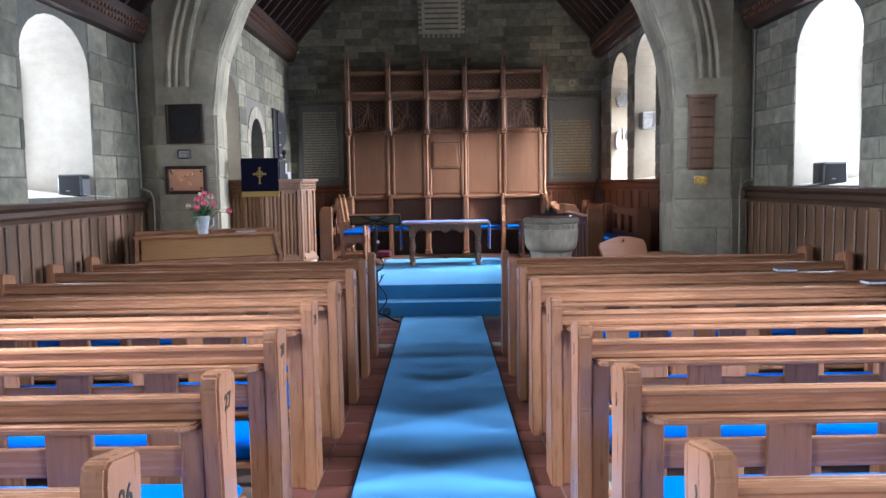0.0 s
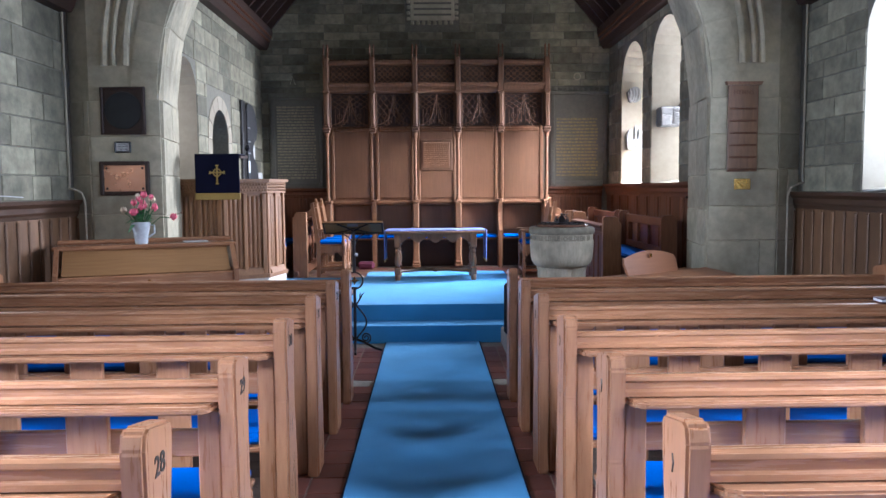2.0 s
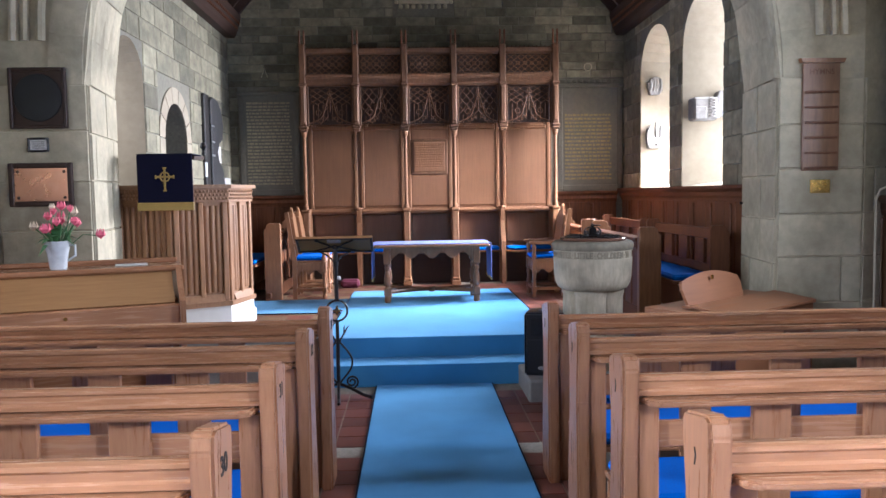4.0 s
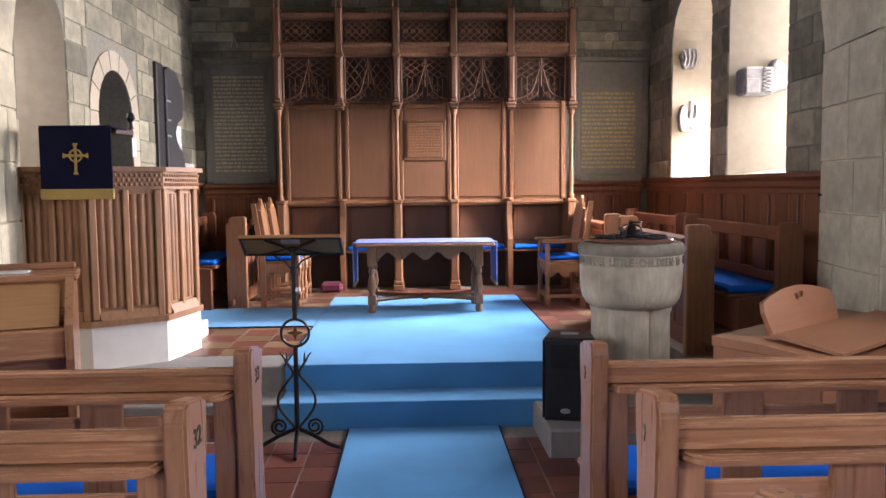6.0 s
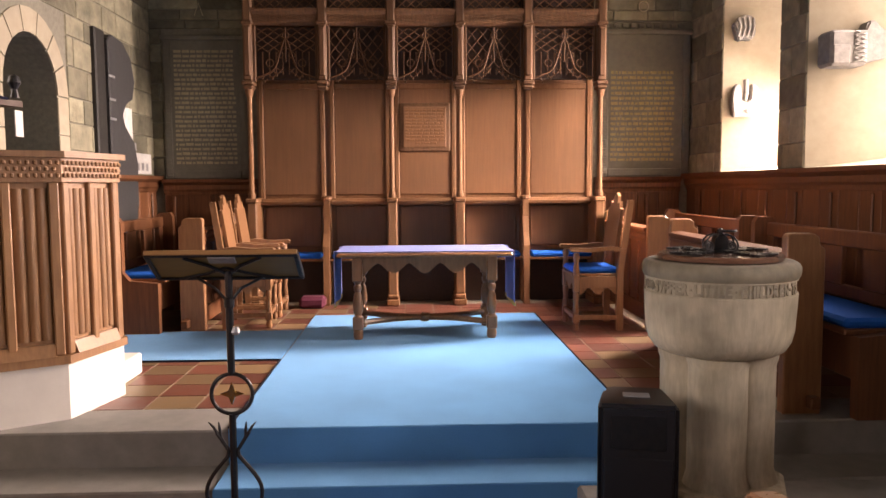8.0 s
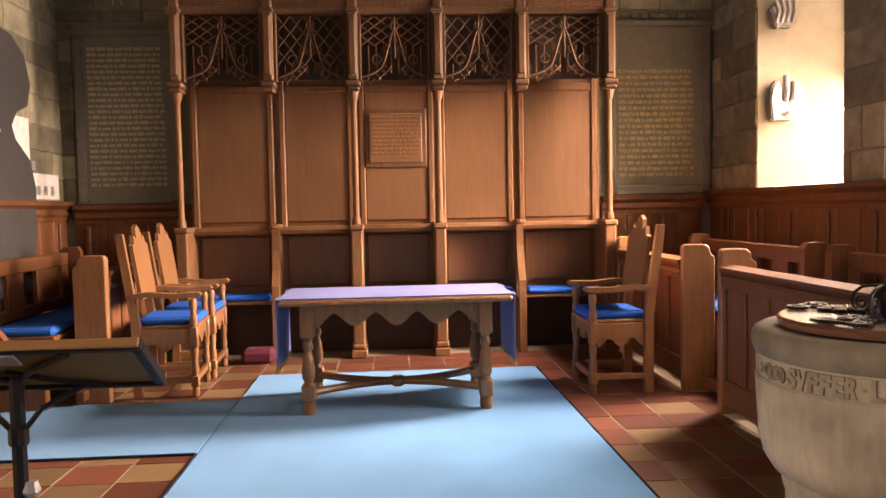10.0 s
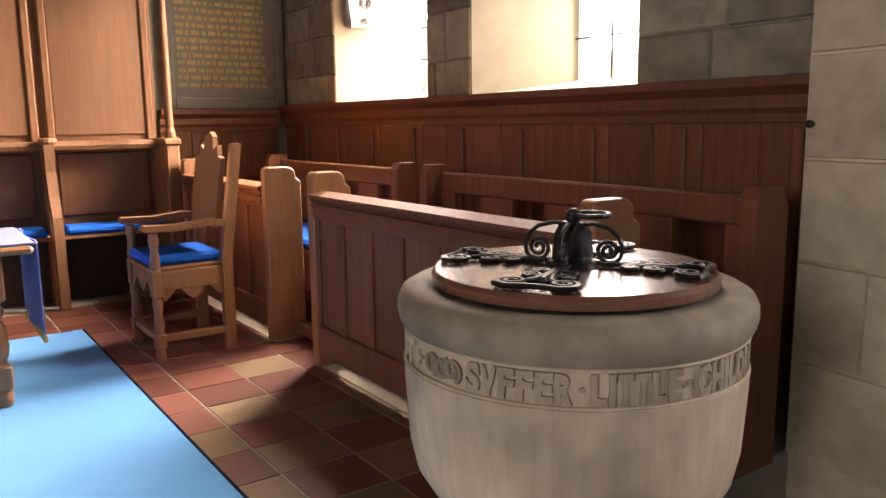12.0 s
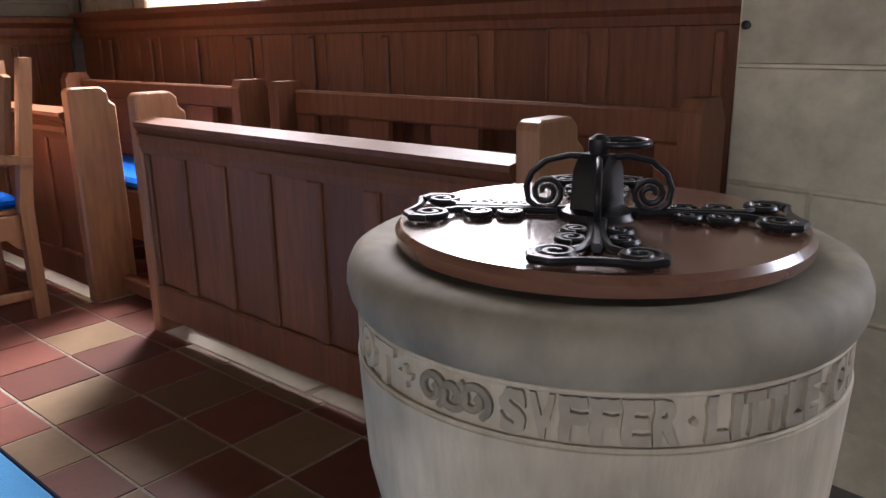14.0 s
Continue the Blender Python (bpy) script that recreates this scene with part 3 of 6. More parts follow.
def fold_text(name, words, size, parent, material, m, depth=0.002, label="", bold=0.012):
    """Lettering as a mesh."""
    cu = bpy.data.curves.new(name, 'FONT')
    cu.body, cu.size, cu.extrude, cu.align_x, cu.offset = words, size, depth, 'CENTER', size * bold
    tmp = bpy.data.objects.new(name, cu)
    me = bpy.data.meshes.new_from_object(tmp)
    bpy.data.objects.remove(tmp)
    me.materials.clear()
    me.materials.append(material)
    me.transform(m)
    ob = new(name, me)
    ob.parent = parent
    if label:
        tagged(ob, label)
    return ob


for i, y in enumerate(PEW_Y):
    pew(-1, -0.688 + 0.02 * (y - 2.48), y, 33 - i)
    pew(1, 0.542 - 0.006 * (y - 2.48), y, i + 1)


# ---- reredos with five bays ----
reredos = thing("reredos", "tall carved oak reredos with traceried canopy and seats", "reredos")
RX = [-1.53, -0.86, -0.24, 0.39, 1.02, 1.70]
RY = 12.78
part("back_board", bx(RX[0], RX[-1], 13.10, 13.33, Z2, 3.36, 0.003), PANEL, reredos)
# near-black strip put in for the shaded void below the seats
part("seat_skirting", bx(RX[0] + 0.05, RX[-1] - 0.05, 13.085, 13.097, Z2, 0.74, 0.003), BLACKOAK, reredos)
part("soffit", bx(RX[0], RX[-1], RY + 0.06, 13.1, 2.95, 2.98, 0.003), DARK, reredos)
part("canopy_roof", bx(RX[0], RX[-1], RY + 0.06, 13.1, 3.36, 3.39, 0.003), DARK, reredos)


def tracery(x0, x1, z0, z1, y, style):
    """Pierced carving: a lattice, upright bars and an ogee with cusps."""
    b = bmesh.new()
    w, h = x1 - x0, z1 - z0
    cx = (x0 + x1) / 2
    r = 0.0055
    if style == 'lattice':
        n = 6
        for i in range(-3, n + 1):
            for s in (1, -1):
                a, c = x0 + w * i / n, x0 + w * (i + 3) / n
                za, zc = z0, z1
                if a < x0:
                    za, a = z0 + h * (x0 - a) / (c - a), x0
                if c > x1:
                    zc, c = za + (z1 - za) * (x1 - a) / (c - a), x1
                if s < 0:
                    a, c = x0 + x1 - a, x0 + x1 - c
                tube([(a, y, za), (c, y, zc)], r, 5, b)
        for i in range(6):
            u = x0 + w * (i + 0.5) / 6
            tube(ring_points(u, y, (z0 + z1) / 2, 0.022, 0, 360, 10), r * 0.8, 5, b)
        return b
    low = z0 + h * 0.2
    mid = z0 + h * 0.58
    n = 9
    for i in range(1, n):
        u = x0 + w * i / n
        zt = mid if style == 'bars' else low + h * 0.1
        tube([(u, y + 0.006, low - abs(u - cx) * 0.25), (u, y + 0.006, zt)], r, 5, b)
    top0 = mid if style == 'bars' else low + h * 0.1
    k = 5
    for i in range(-3, k + 1):
        for s in (1, -1):
            a, c = x0 + w * i / k, x0 + w * (i + 3) / k
            za, zc = top0, z1
            if c <= x0 or a >= x1:
                continue
            if a < x0:
                za, a = za + (zc - za) * (x0 - a) / (c - a), x0
            if c > x1:
                zc, c = za + (zc - za) * (x1 - a) / (c - a), x1
            if s < 0:
                a, c = x0 + x1 - a, x0 + x1 - c
            tube([(a, y + 0.006, za), (c, y + 0.006, zc)], r, 5, b)
    for s in (-1, 1):
        pts = []
        for i in range(13):
            f = i / 12
            u = cx + s * w * 0.5 * (1 - f) ** 0.85 * (1 - 0.35 * math.sin(math.pi * f))
            zz = z0 + h * (0.12 + 0.30 * f + 0.42 * f ** 4)
            pts.append((u, y - 0.006, zz))
        tube(pts, r * 1.7, 6, b)
        for i in range(4):
            f = (i + 0.7) / 4.5
            u = cx + s * w * 0.5 * (1 - f) ** 0.85 * (1 - 0.35 * math.sin(math.pi * f))
            zz = z0 + h * (0.07 + 0.28 * f)
            tube(ring_points(u, y - 0.004, zz, 0.024, 190, 350, 8), r, 5, b)
            tube([(u, y - 0.004, zz - 0.045), (u, y - 0.004, zz - 0.02)], r * 1.4, 5, b)
        tube(ring_points(cx + s * w * 0.27, y - 0.002, z0 + h * 0.38, 0.034, 0, 360, 12), r, 5, b)
        tube(ring_points(cx + s * w * 0.1, y - 0.002, z0 + h * 0.52, 0.028, 0, 360, 12), r, 5, b)
    tube(ring_points(cx, y - 0.006, z0 + h * 0.86, 0.028, 0, 360, 12), r * 1.5, 6, b)
    tube([(cx, y - 0.006, z0 + h * 0.4), (cx, y - 0.006, z1)], r * 1.6, 6, b)
    return b


for i, (x0, x1) in enumerate(zip(RX, RX[1:])):
    wide = 0.07
    part("panel", bx(x0 + wide, x1 - wide, 13.083, 13.1, 1.36, 2.40, 0.006), PANEL, reredos)
    for xx in (x0 + 0.045, x1 - 0.045):
        part("panel_stile", bx(xx - 0.025, xx + 0.025, 13.07, 13.1, 1.32, 2.94, 0.01), REREDOS, reredos)
    part("panel_rail", bx(x0 + 0.07, x1 - 0.07, 13.07, 13.1, 2.36, 2.42, 0.01), REREDOS, reredos)
    part("lower_panel", bx(x0 + wide, x1 - wide, 13.083, 13.1, 0.86, 1.25, 0.006), PANEL, reredos)
    part("seat_board", bx(x0 + 0.03, x1 - 0.03, 12.86, 13.08, 0.74, 0.765, 0.004), REREDOS, reredos)
    cu = bx(x0 + 0.05, x1 - 0.05, 12.85, 13.07, 0.766, 0.815, 0.016)
    part("cushion", cu, CUSHION, reredos, "blue seat cushion")
    part("arm_rail", prism([(12.96, 1.275), (12.95, 1.30), (12.965, 1.325), (13.1, 1.325), (13.1, 1.265), (12.99, 1.262)], 'x', x0 + 0.03, x1 - 0.03), REREDOS, reredos)
    part("canopy_beam", prism([(RY + 0.02, 2.90), (RY - 0.005, 2.93), (RY - 0.015, 2.99), (RY - 0.035, 3.02), (RY - 0.035, 3.045), (RY + 0.1, 3.045), (RY + 0.1, 2.90)], 'x', x0 + 0.04, x1 - 0.04), CARVED, reredos)
    part("canopy_crest", prism([(RY + 0.02, 3.30), (RY - 0.01, 3.32), (RY - 0.02, 3.36), (RY + 0.09, 3.36), (RY + 0.09, 3.30)], 'x', x0 + 0.04, x1 - 0.04), CARVED, reredos)
    part("tracery", tracery(x0 + 0.065, x1 - 0.065, 2.37, 2.885, RY + 0.03, 'bars' if i % 2 == 0 else 'ogee'), CARVED, reredos, "pierced carved oak tracery")
    part("tracery", tracery(x0 + 0.065, x1 - 0.065, 3.06, 3.29, RY + 0.03, 'lattice'), CARVED, reredos, "pierced carved oak lattice")
    part("inner_frame", bx(x0 + 0.045, x0 + 0.065, RY, RY + 0.06, 2.40, 2.9, 0.004), CARVED, reredos)
    part("inner_frame", bx(x1 - 0.065, x1 - 0.045, RY, RY + 0.06, 2.40, 2.9, 0.004), CARVED, reredos)
    # added near-black sheets colour in the deep shade behind the tracery
    part("canopy_back", bx(x0 + 0.05, x1 - 0.05, RY + 0.14, RY + 0.16, 2.43, 2.945, 0.003), BLACKOAK, reredos, "near-black sheet painting in the canopy's inner shade")
    part("canopy_back", bx(x0 + 0.05, x1 - 0.05, RY + 0.10, RY + 0.12, 3.05, 3.35, 0.003), BLACKOAK, reredos, "near-black sheet painting in the canopy's inner shade")
    bb = bmesh.new()
    for k in range(11):
        u = x0 + 0.07 + (x1 - x0 - 0.14) * k / 10
        lathe([(0.001, 3.362), (0.012, 3.372), (0.008, 3.385), (0.002, 3.40)], u, RY + 0.02, 6, bb)
    part("cresting", bb, CARVED, reredos)
    part("carved_frieze", tracery(x0 + 0.05, x1 - 0.05, 2.945, 3.01, RY - 0.014, 'lattice'), CARVED, reredos)
for i, x in enumerate(RX):
    # canopy post with set-offs
    bb = bx(x - 0.042, x + 0.042, RY - 0.03, RY + 0.1, 2.40, 3.42, 0.014)
    bx(x - 0.03, x + 0.03, RY - 0.055, RY - 0.03, 2.44, 2.88, 0.012, bb)
    bx(x - 0.052, x + 0.052, RY - 0.05, RY + 0.1, 2.90, 2.935, 0.01, bb)
    bx(x - 0.055, x + 0.055, RY - 0.06, RY + 0.1, 2.36, 2.40, 0.01, bb)
    bx(x - 0.048, x + 0.048, RY - 0.05, RY + 0.1, 2.325, 2.36, 0.014, bb)
    part("canopy_post", bb, CARVED, reredos)
    for s in (-1, 1):
        part("finial", bx(x + s * 0.028 - 0.011, x + s * 0.028 + 0.011, RY - 0.01, RY + 0.02, 3.42, 3.60, 0.006), DARK, reredos)
    if i in (0, 2, 3, 5):
        part("shaft", lathe([(0.034, 1.33), (0.034, 1.37), (0.024, 1.40), (0.022, 2.25), (0.034, 2.28), (0.04, 2.325)], x, RY + 0.02, 12), REREDOS, reredos)
        bb = bx(x - 0.045, x + 0.045, RY - 0.01, 13.09, Z2 + 0.1, 1.33, 0.012)
        bx(x - 0.055, x + 0.055, RY - 0.025, 13.09, 1.29, 1.335, 0.012, bb)
        bx(x - 0.06, x + 0.06, RY - 0.03, 13.09, Z2, Z2 + 0.06, 0.008, bb)
        bx(x - 0.053, x + 0.053, RY - 0.02, 13.09, Z2 + 0.06, Z2 + 0.11, 0.014, bb)
        part("lower_post", bb, REREDOS, reredos)
    else:
        part("lower_post", bx(x - 0.03, x + 0.03, 12.95, 13.09, Z2, 1.32, 0.01), REREDOS, reredos)
        part("arm_support", prism([(RY + 0.02, Z2), (RY + 0.10, Z2), (RY + 0.09, 0.5), (RY + 0.075, 0.8), (RY + 0.10, 0.9), (RY + 0.16, 1.0), (RY + 0.19, 1.15), (RY + 0.19, 1.31), (RY + 0.12, 1.31), (RY + 0.13, 1.15), (RY + 0.09, 1.0), (RY + 0.03, 0.88), (RY + 0.025, 0.6)], 'x', x - 0.028, x + 0.028), REREDOS, reredos, "swept oak arm support")
        part("arm_cap", lathe([(0.045, 1.31), (0.055, 1.325), (0.05, 1.345), (0.02, 1.35)], x, RY + 0.16, 12), REREDOS, reredos)
# inscription panel
memorial = thing("inscription_panel", "carved oak inscription panel with raised lettering", "plaque")
part("frame", bx(-0.175, 0.315, 13.062, 13.082, 1.77, 2.235, 0.01), CARVED, memorial)
part("field", bx(-0.135, 0.275, 13.05, 13.063, 1.81, 2.195, 0.004), PANEL, memorial)
bb = bmesh.new()
for k in range(11):
    z = 2.165 - 0.031 * k
    u = -0.115 + (0.1 if k == 10 else 0)
    while u < 0.25 - (0.1 if k == 10 else 0):
        w = random.uniform(0.02, 0.06)
        bx(u, min(u + w, 0.255), 13.044, 13.051, z - 0.011, z + 0.006, 0.002, bb)
        u += w + 0.01
tagged(part("lettering", bb, REREDOS, memorial), "worn raised letters")

# ---- communion table ----
table = thing("communion_table", "small oak communion table with turned legs and scalloped apron", "table", at=(0.035, 11.4, Z2 + 0.012))
top = bx(-0.63, 0.63, -0.32, 0.32, 0.598, 0.628, 0.01)
part("tabletop", top, FURN, table)
for sx in (-1, 1):
    for sy in (-1, 1):
        x, y = sx * 0.485, sy * 0.245
        bb = lathe([(0.03, 0), (0.036, 0.02), (0.034, 0.06), (0.028, 0.07)], x, y, 12)
        bx(x - 0.038, x + 0.038, y - 0.038, y + 0.038, 0.07, 0.165, 0.008, bb)
        lathe([(0.03, 0.165), (0.024, 0.18), (0.034, 0.2), (0.038, 0.24), (0.03, 0.31), (0.02, 0.345), (0.03, 0.365), (0.03, 0.385), (0.021, 0.40), (0.03, 0.42)], x, y, 12, bb)
        bx(x - 0.038, x + 0.038, y - 0.038, y + 0.038, 0.42, 0.598, 0.006, bb)
        smooth(part("leg", bb, FURN, table))


def scallops(a, b_, z_top, depth, drop, n):
    pts = [(b_, z_top), (a, z_top)]
    for i in range(n * 10 + 1):
        f = i / (n * 10)
        pts.append((a + (b_ - a) * f, z_top - depth - drop * abs(math.cos(math.pi * f * n)) ** 1.6))
    return pts


for sy in (-1, 1):
    part("apron", prism(scallops(-0.45, 0.45, 0.597, 0.045, 0.075, 4), 'y', sy * 0.25 - 0.012, sy * 0.25 + 0.012), FURN, table)
for sx in (-1, 1):
    part("apron", bx(sx * 0.485 - 0.012, sx * 0.485 + 0.012, -0.21, 0.21, 0.5, 0.597, 0.004), FURN, table)
for s in (-1, 1):
    pts = [(-0.46, -s * 0.22, 0.115)]
    for i in range(1, 12):
        f = i / 12
        pts.append((-0.46 + 0.92 * f, -s * 0.22 + s * 0.44 * (f + 0.09 * math.sin(2 * math.pi * f)), 0.115))
    pts.append((0.46, s * 0.22, 0.115))
    part("stretcher", tube(pts, 0.022, 8), FURN, table)
part("stretcher_boss", lathe([(0.03, 0.085), (0.045, 0.1), (0.045, 0.13), (0.03, 0.145)], 0, 0, 12), FURN, table)
cloth = thing("table_runner", "lilac cloth laid along the table and hanging at its ends", "cloth", at=(0.035, 11.4, Z2 + 0.012))
part("cloth_top", prism([(-0.632, 0.630), (0.632, 0.630), (0.64, 0.634), (0.63, 0.638), (-0.63, 0.638), (-0.64, 0.634)], 'y', -0.29, 0.29), LILAC, cloth)
for s in (-1, 1):
    pts = []
    for i in range(9):
        pts.append((s * (0.642 + 0.01 * math.sin(i * 1.1)), -0.29 + 0.58 * i / 8))
    pts += [(p[0] + s * 0.006, p[1]) for p in reversed(pts)]
    part("hanging_end", prism(pts, 'z', 0.26, 0.633), LILAC, cloth, "hanging lilac cloth end")
    bb = bmesh.new()
    for i in range(14):
        bx(s * 0.64, s * 0.655, -0.28 + 0.04 * i, -0.27 + 0.04 * i, 0.235, 0.262, 0.001, bb)
    part("fringe", bb, GOLDCLOTH, cloth)

# ---- armchairs ----
chair = thing("armchair", "oak armchair with turned arm posts and blue cushion", "chair", "armchairs round the table", at=(1.555, 11.63, Z2), turn=180)
for sy in (-1, 1):
    y = sy * 0.205
    bb = bx(0.335, 0.385, y - 0.025, y + 0.025, 0.06, 0.13, 0.006)
    lathe([(0.02, 0), (0.025, 0.02), (0.02, 0.06)], 0.36, y, 10, bb)
    lathe([(0.02, 0.13), (0.026, 0.16), (0.018, 0.22), (0.025, 0.27), (0.022, 0.3)], 0.36, y, 10, bb)
    bx(0.335, 0.385, y - 0.025, y + 0.025, 0.3, 0.43, 0.006, bb)
    lathe([(0.02, 0.43), (0.026, 0.46), (0.018, 0.52), (0.026, 0.57), (0.02, 0.6)], 0.36, y, 10, bb)
    smooth(part("front_leg", bb, FURN, chair))
    part("back_post", prism([(0.0, 0), (0.05, 0), (0.05, 0.45), (-0.03, 1.0), (-0.075, 1.0), (0.0, 0.45)], 'y', y - 0.022, y + 0.022), FURN, chair)
    part("arm", prism([(-0.02, 0.605), (0.1, 0.62), (0.25, 0.605), (0.40, 0.61), (0.415, 0.625), (0.40, 0.64), (0.25, 0.635), (0.1, 0.65), (-0.02, 0.635)], 'y', y - 0.032, y + 0.032), FURN, chair)
    part("side_rail", bx(0.05, 0.335, y - 0.014, y + 0.014, 0.33, 0.42, 0.004), FURN, chair)
    bb = prism(scallops(0.05, 0.335, 0.345, 0.01, 0.055, 2), 'y', y - 0.012, y + 0.012)
    part("side_apron", bb, FURN, chair)
    part("side_stretcher", bx(0.04, 0.34, y - 0.015, y + 0.015, 0.085, 0.12, 0.004), FURN, chair)
part("front_stretcher", bx(0.345, 0.375, -0.18, 0.18, 0.085, 0.12, 0.004), FURN, chair)
part("front_apron", prism([(p[0], p[1]) for p in scallops(-0.18, 0.18, 0.42, 0.06, 0.06, 2)], 'x', 0.348, 0.372), FURN, chair)
part("seat", bx(0.02, 0.39, -0.2, 0.2, 0.42, 0.44, 0.006), FURN, chair)
part("cushion", bx(0.03, 0.385, -0.18, 0.18, 0.44, 0.49, 0.018), CUSHION, chair, "blue seat cushion")
bb = prism([(-0.185, 0.60), (0.185, 0.60), (0.185, 0.93), (0.14, 0.94), (0.12, 0.99), (0.07, 0.97), (0.05, 1.03), (0, 1.055), (-0.05, 1.03), (-0.07, 0.97), (-0.12, 0.99), (-0.14, 0.94), (-0.185, 0.93)], 'x', -0.012, 0.012)
bmesh.ops.transform(bb, matrix=Matrix.Translation((0.075, 0, 0)), verts=bb.verts)
for v in bb.verts:
    v.co.x -= 0.146 * (v.co.z - 0.45)
part("back_panel", bb, FURN, chair, "carved solid oak back with a shaped crest")
copy_thing(chair, pose(-1.57, 11.90, Z2, 0, 0, 4))
copy_thing(chair, pose(-1.57, 12.42, Z2, 0, 0, 2))

# ---- choir stalls ----
def end_profile(w, z1):
    return [(0, Z2), (w, Z2), (w, z1 - 0.075), (w * 0.86, z1 - 0.055), (w * 0.84, z1 - 0.02), (w * 0.7, z1), (w * 0.08, z1), (0, z1 - 0.015)]


def stall_desk(s, x, y0, y1, label):
    """A book desk facing the centre: panelled front, sloped top rail and shouldered ends. s: +1 on the right."""
    ob = thing("stall_front", label, "choir stall", "choir stalls")
    for y in (y0, y1 - 0.06):
        pts = [(x + s * p[0], p[1]) for p in end_profile(0.19, 1.205)]
        b = prism(pts, 'y', y, y + 0.06)
        bmesh.ops.bevel(b, geom=list(b.edges), offset=0.006, segments=1, affect='EDGES')
        part("stall_end", b, FURN, ob)
    a, c = y0 + 0.06, y1 - 0.06
    part("top_rail", prism([(x + s * 0.0, 1.07), (x - s * 0.018, 1.095), (x - s * 0.018, 1.11), (x + s * 0.06, 1.122), (x + s * 0.07, 1.10), (x + s * 0.06, 1.07)], 'y', a, c), DARK, ob)
    part("top_moulding", prism([(x + s * 0.004, 1.0), (x - s * 0.006, 1.03), (x - s * 0.002, 1.05), (x - s * 0.012, 1.07), (x + s * 0.04, 1.07), (x + s * 0.04, 1.0)], 'y', a, c), DARK, ob)
    part("bottom_rail", bx(x + s * 0.002, x + s * 0.035, a, c, 0.39, 0.52, 0.006), DARK, ob)
    n = max(3, round((c - a) / 0.24))
    w = (c - a) / n
    for i in range(n):
        part("panel", bx(x + s * 0.018, x + s * 0.03, a + i * w + 0.02, a + (i + 1) * w - 0.02, 0.52, 1.0, 0.003), DARK, ob)
        part("muntin", bx(x + s * 0.004, x + s * 0.032, a + i * w - 0.03 if i else a, a + i * w + 0.03, 0.52, 1.0, 0.006), DARK, ob)
    part("muntin", bx(x + s * 0.004, x + s * 0.032, c - 0.03, c, 0.52, 1.0, 0.006), DARK, ob)
    part("book_shelf", bx(x + s * 0.06, x + s * 0.18, a, c, 0.86, 0.88, 0.004), FURN, ob)
    return ob


def stall_bench(s, x, y0, y1):
    """A bench with an open slotted back along the wall."""
    ob = thing("choir_bench", "dark oak choir bench with slotted back and blue cushion", "bench", "choir benches")
    for y in (y0, y1 - 0.06):
        pts = [(x - s * 0.36, Z2), (x + s * 0.06, Z2), (x + s * 0.06, 1.15), (x + s * 0.02, 1.215), (x - s * 0.08, 1.215), (x - s * 0.10, 1.18), (x - s * 0.10, 0.80), (x - s * 0.15, 0.74), (x - s * 0.36, 0.72)]
        b = prism(pts, 'y', y, y + 0.06)
        part("bench_end", b, DARK, ob)
    a, c = y0 + 0.06, y1 - 0.06
    part("top_rail", bx(x - 0.02, x + 0.02, a, c, 1.085, 1.18, 0.008), DARK, ob)
    part("lower_rail", bx(x - 0.018, x + 0.018, a, c, 0.80, 0.87, 0.006), DARK, ob)
    n = max(3, round((c - a) / 0.39))
    for i in range(n + 1):
        y = a + (c - a) * i / n
        part("slat", bx(x - 0.015, x + 0.015, max(a, y - 0.105), min(c, y + 0.105), 0.87, 1.085, 0.004), DARK, ob)
    part("seat", bx(x - s * 0.40, x, a, c, 0.72, 0.75, 0.006), DARK, ob)
    part("cushion", bx(x - s * 0.39, x - s * 0.03, a + 0.01, c - 0.01, 0.75, 0.80, 0.018), CUSHION, ob, "blue bench cushion")
    part("seat_front", bx(x - s * 0.34, x - s * 0.31, a, c, 0.5, 0.72, 0.004), DARK, ob)
    part("kneeler_rail", bx(x - s * 0.55, x - s * 0.5, a, c, 0.36, 0.42, 0.006), DARK, ob)
    return ob


stall_desk(1, 1.735, 9.21, 10.93, "panelled oak stall front with shouldered ends")
stall_desk(1, 1.735, 11.39, 12.75, "panelled oak stall front beside the armchair")
stall_bench(1, 2.40, 9.10, 10.88)
stall_bench(1, 2.40, 11.08, 12.75)
stall_desk(-1, -1.665, 11.60, 12.75, "oak stall front with a tall plain end")
stall_bench(-1, -2.33, 11.45, 12.75)

margin = thing("stone_margin", "pale stone margin under the choir stall front", "floor margin", kind="structure")
for y0, y1 in ((9.21, 10.03), (10.06, 10.88), (11.39, 12.05), (12.06, 12.75)):
    part("margin_slab", bx(1.748, 1.90, y0, y1, Z2 - 0.001, Z2 + 0.006, 0.002), PALE, margin)

# ---- font ----
FX, FY = 1.238, 8.785
font = thing("font", "pale sandstone font with carved band on clustered columns", "font", at=(FX, FY, 0))
PROFILE = [(0.20, 0.745), (0.235, 0.748), (0.265, 0.765), (0.286, 0.80), (0.297, 0.85), (0.303, 0.945), (0.305, 0.985), (0.306, 0.997), (0.301, 0.999), (0.298, 1.001), (0.298, 1.056), (0.302, 1.059), (0.306, 1.062)]
bowl = smooth(part("bowl", lathe(PROFILE, seg=72), FONTSTONE, font))
smooth(part("rim", lathe([(0.306, 1.062), (0.309, 1.067), (0.313, 1.076), (0.316, 1.09), (0.315, 1.105), (0.308, 1.12), (0.292, 1.129), (0.265, 1.13), (0.25, 1.125), (0.1, 1.12)], seg=72), WORNSTONE, font, "darker worn rim"))
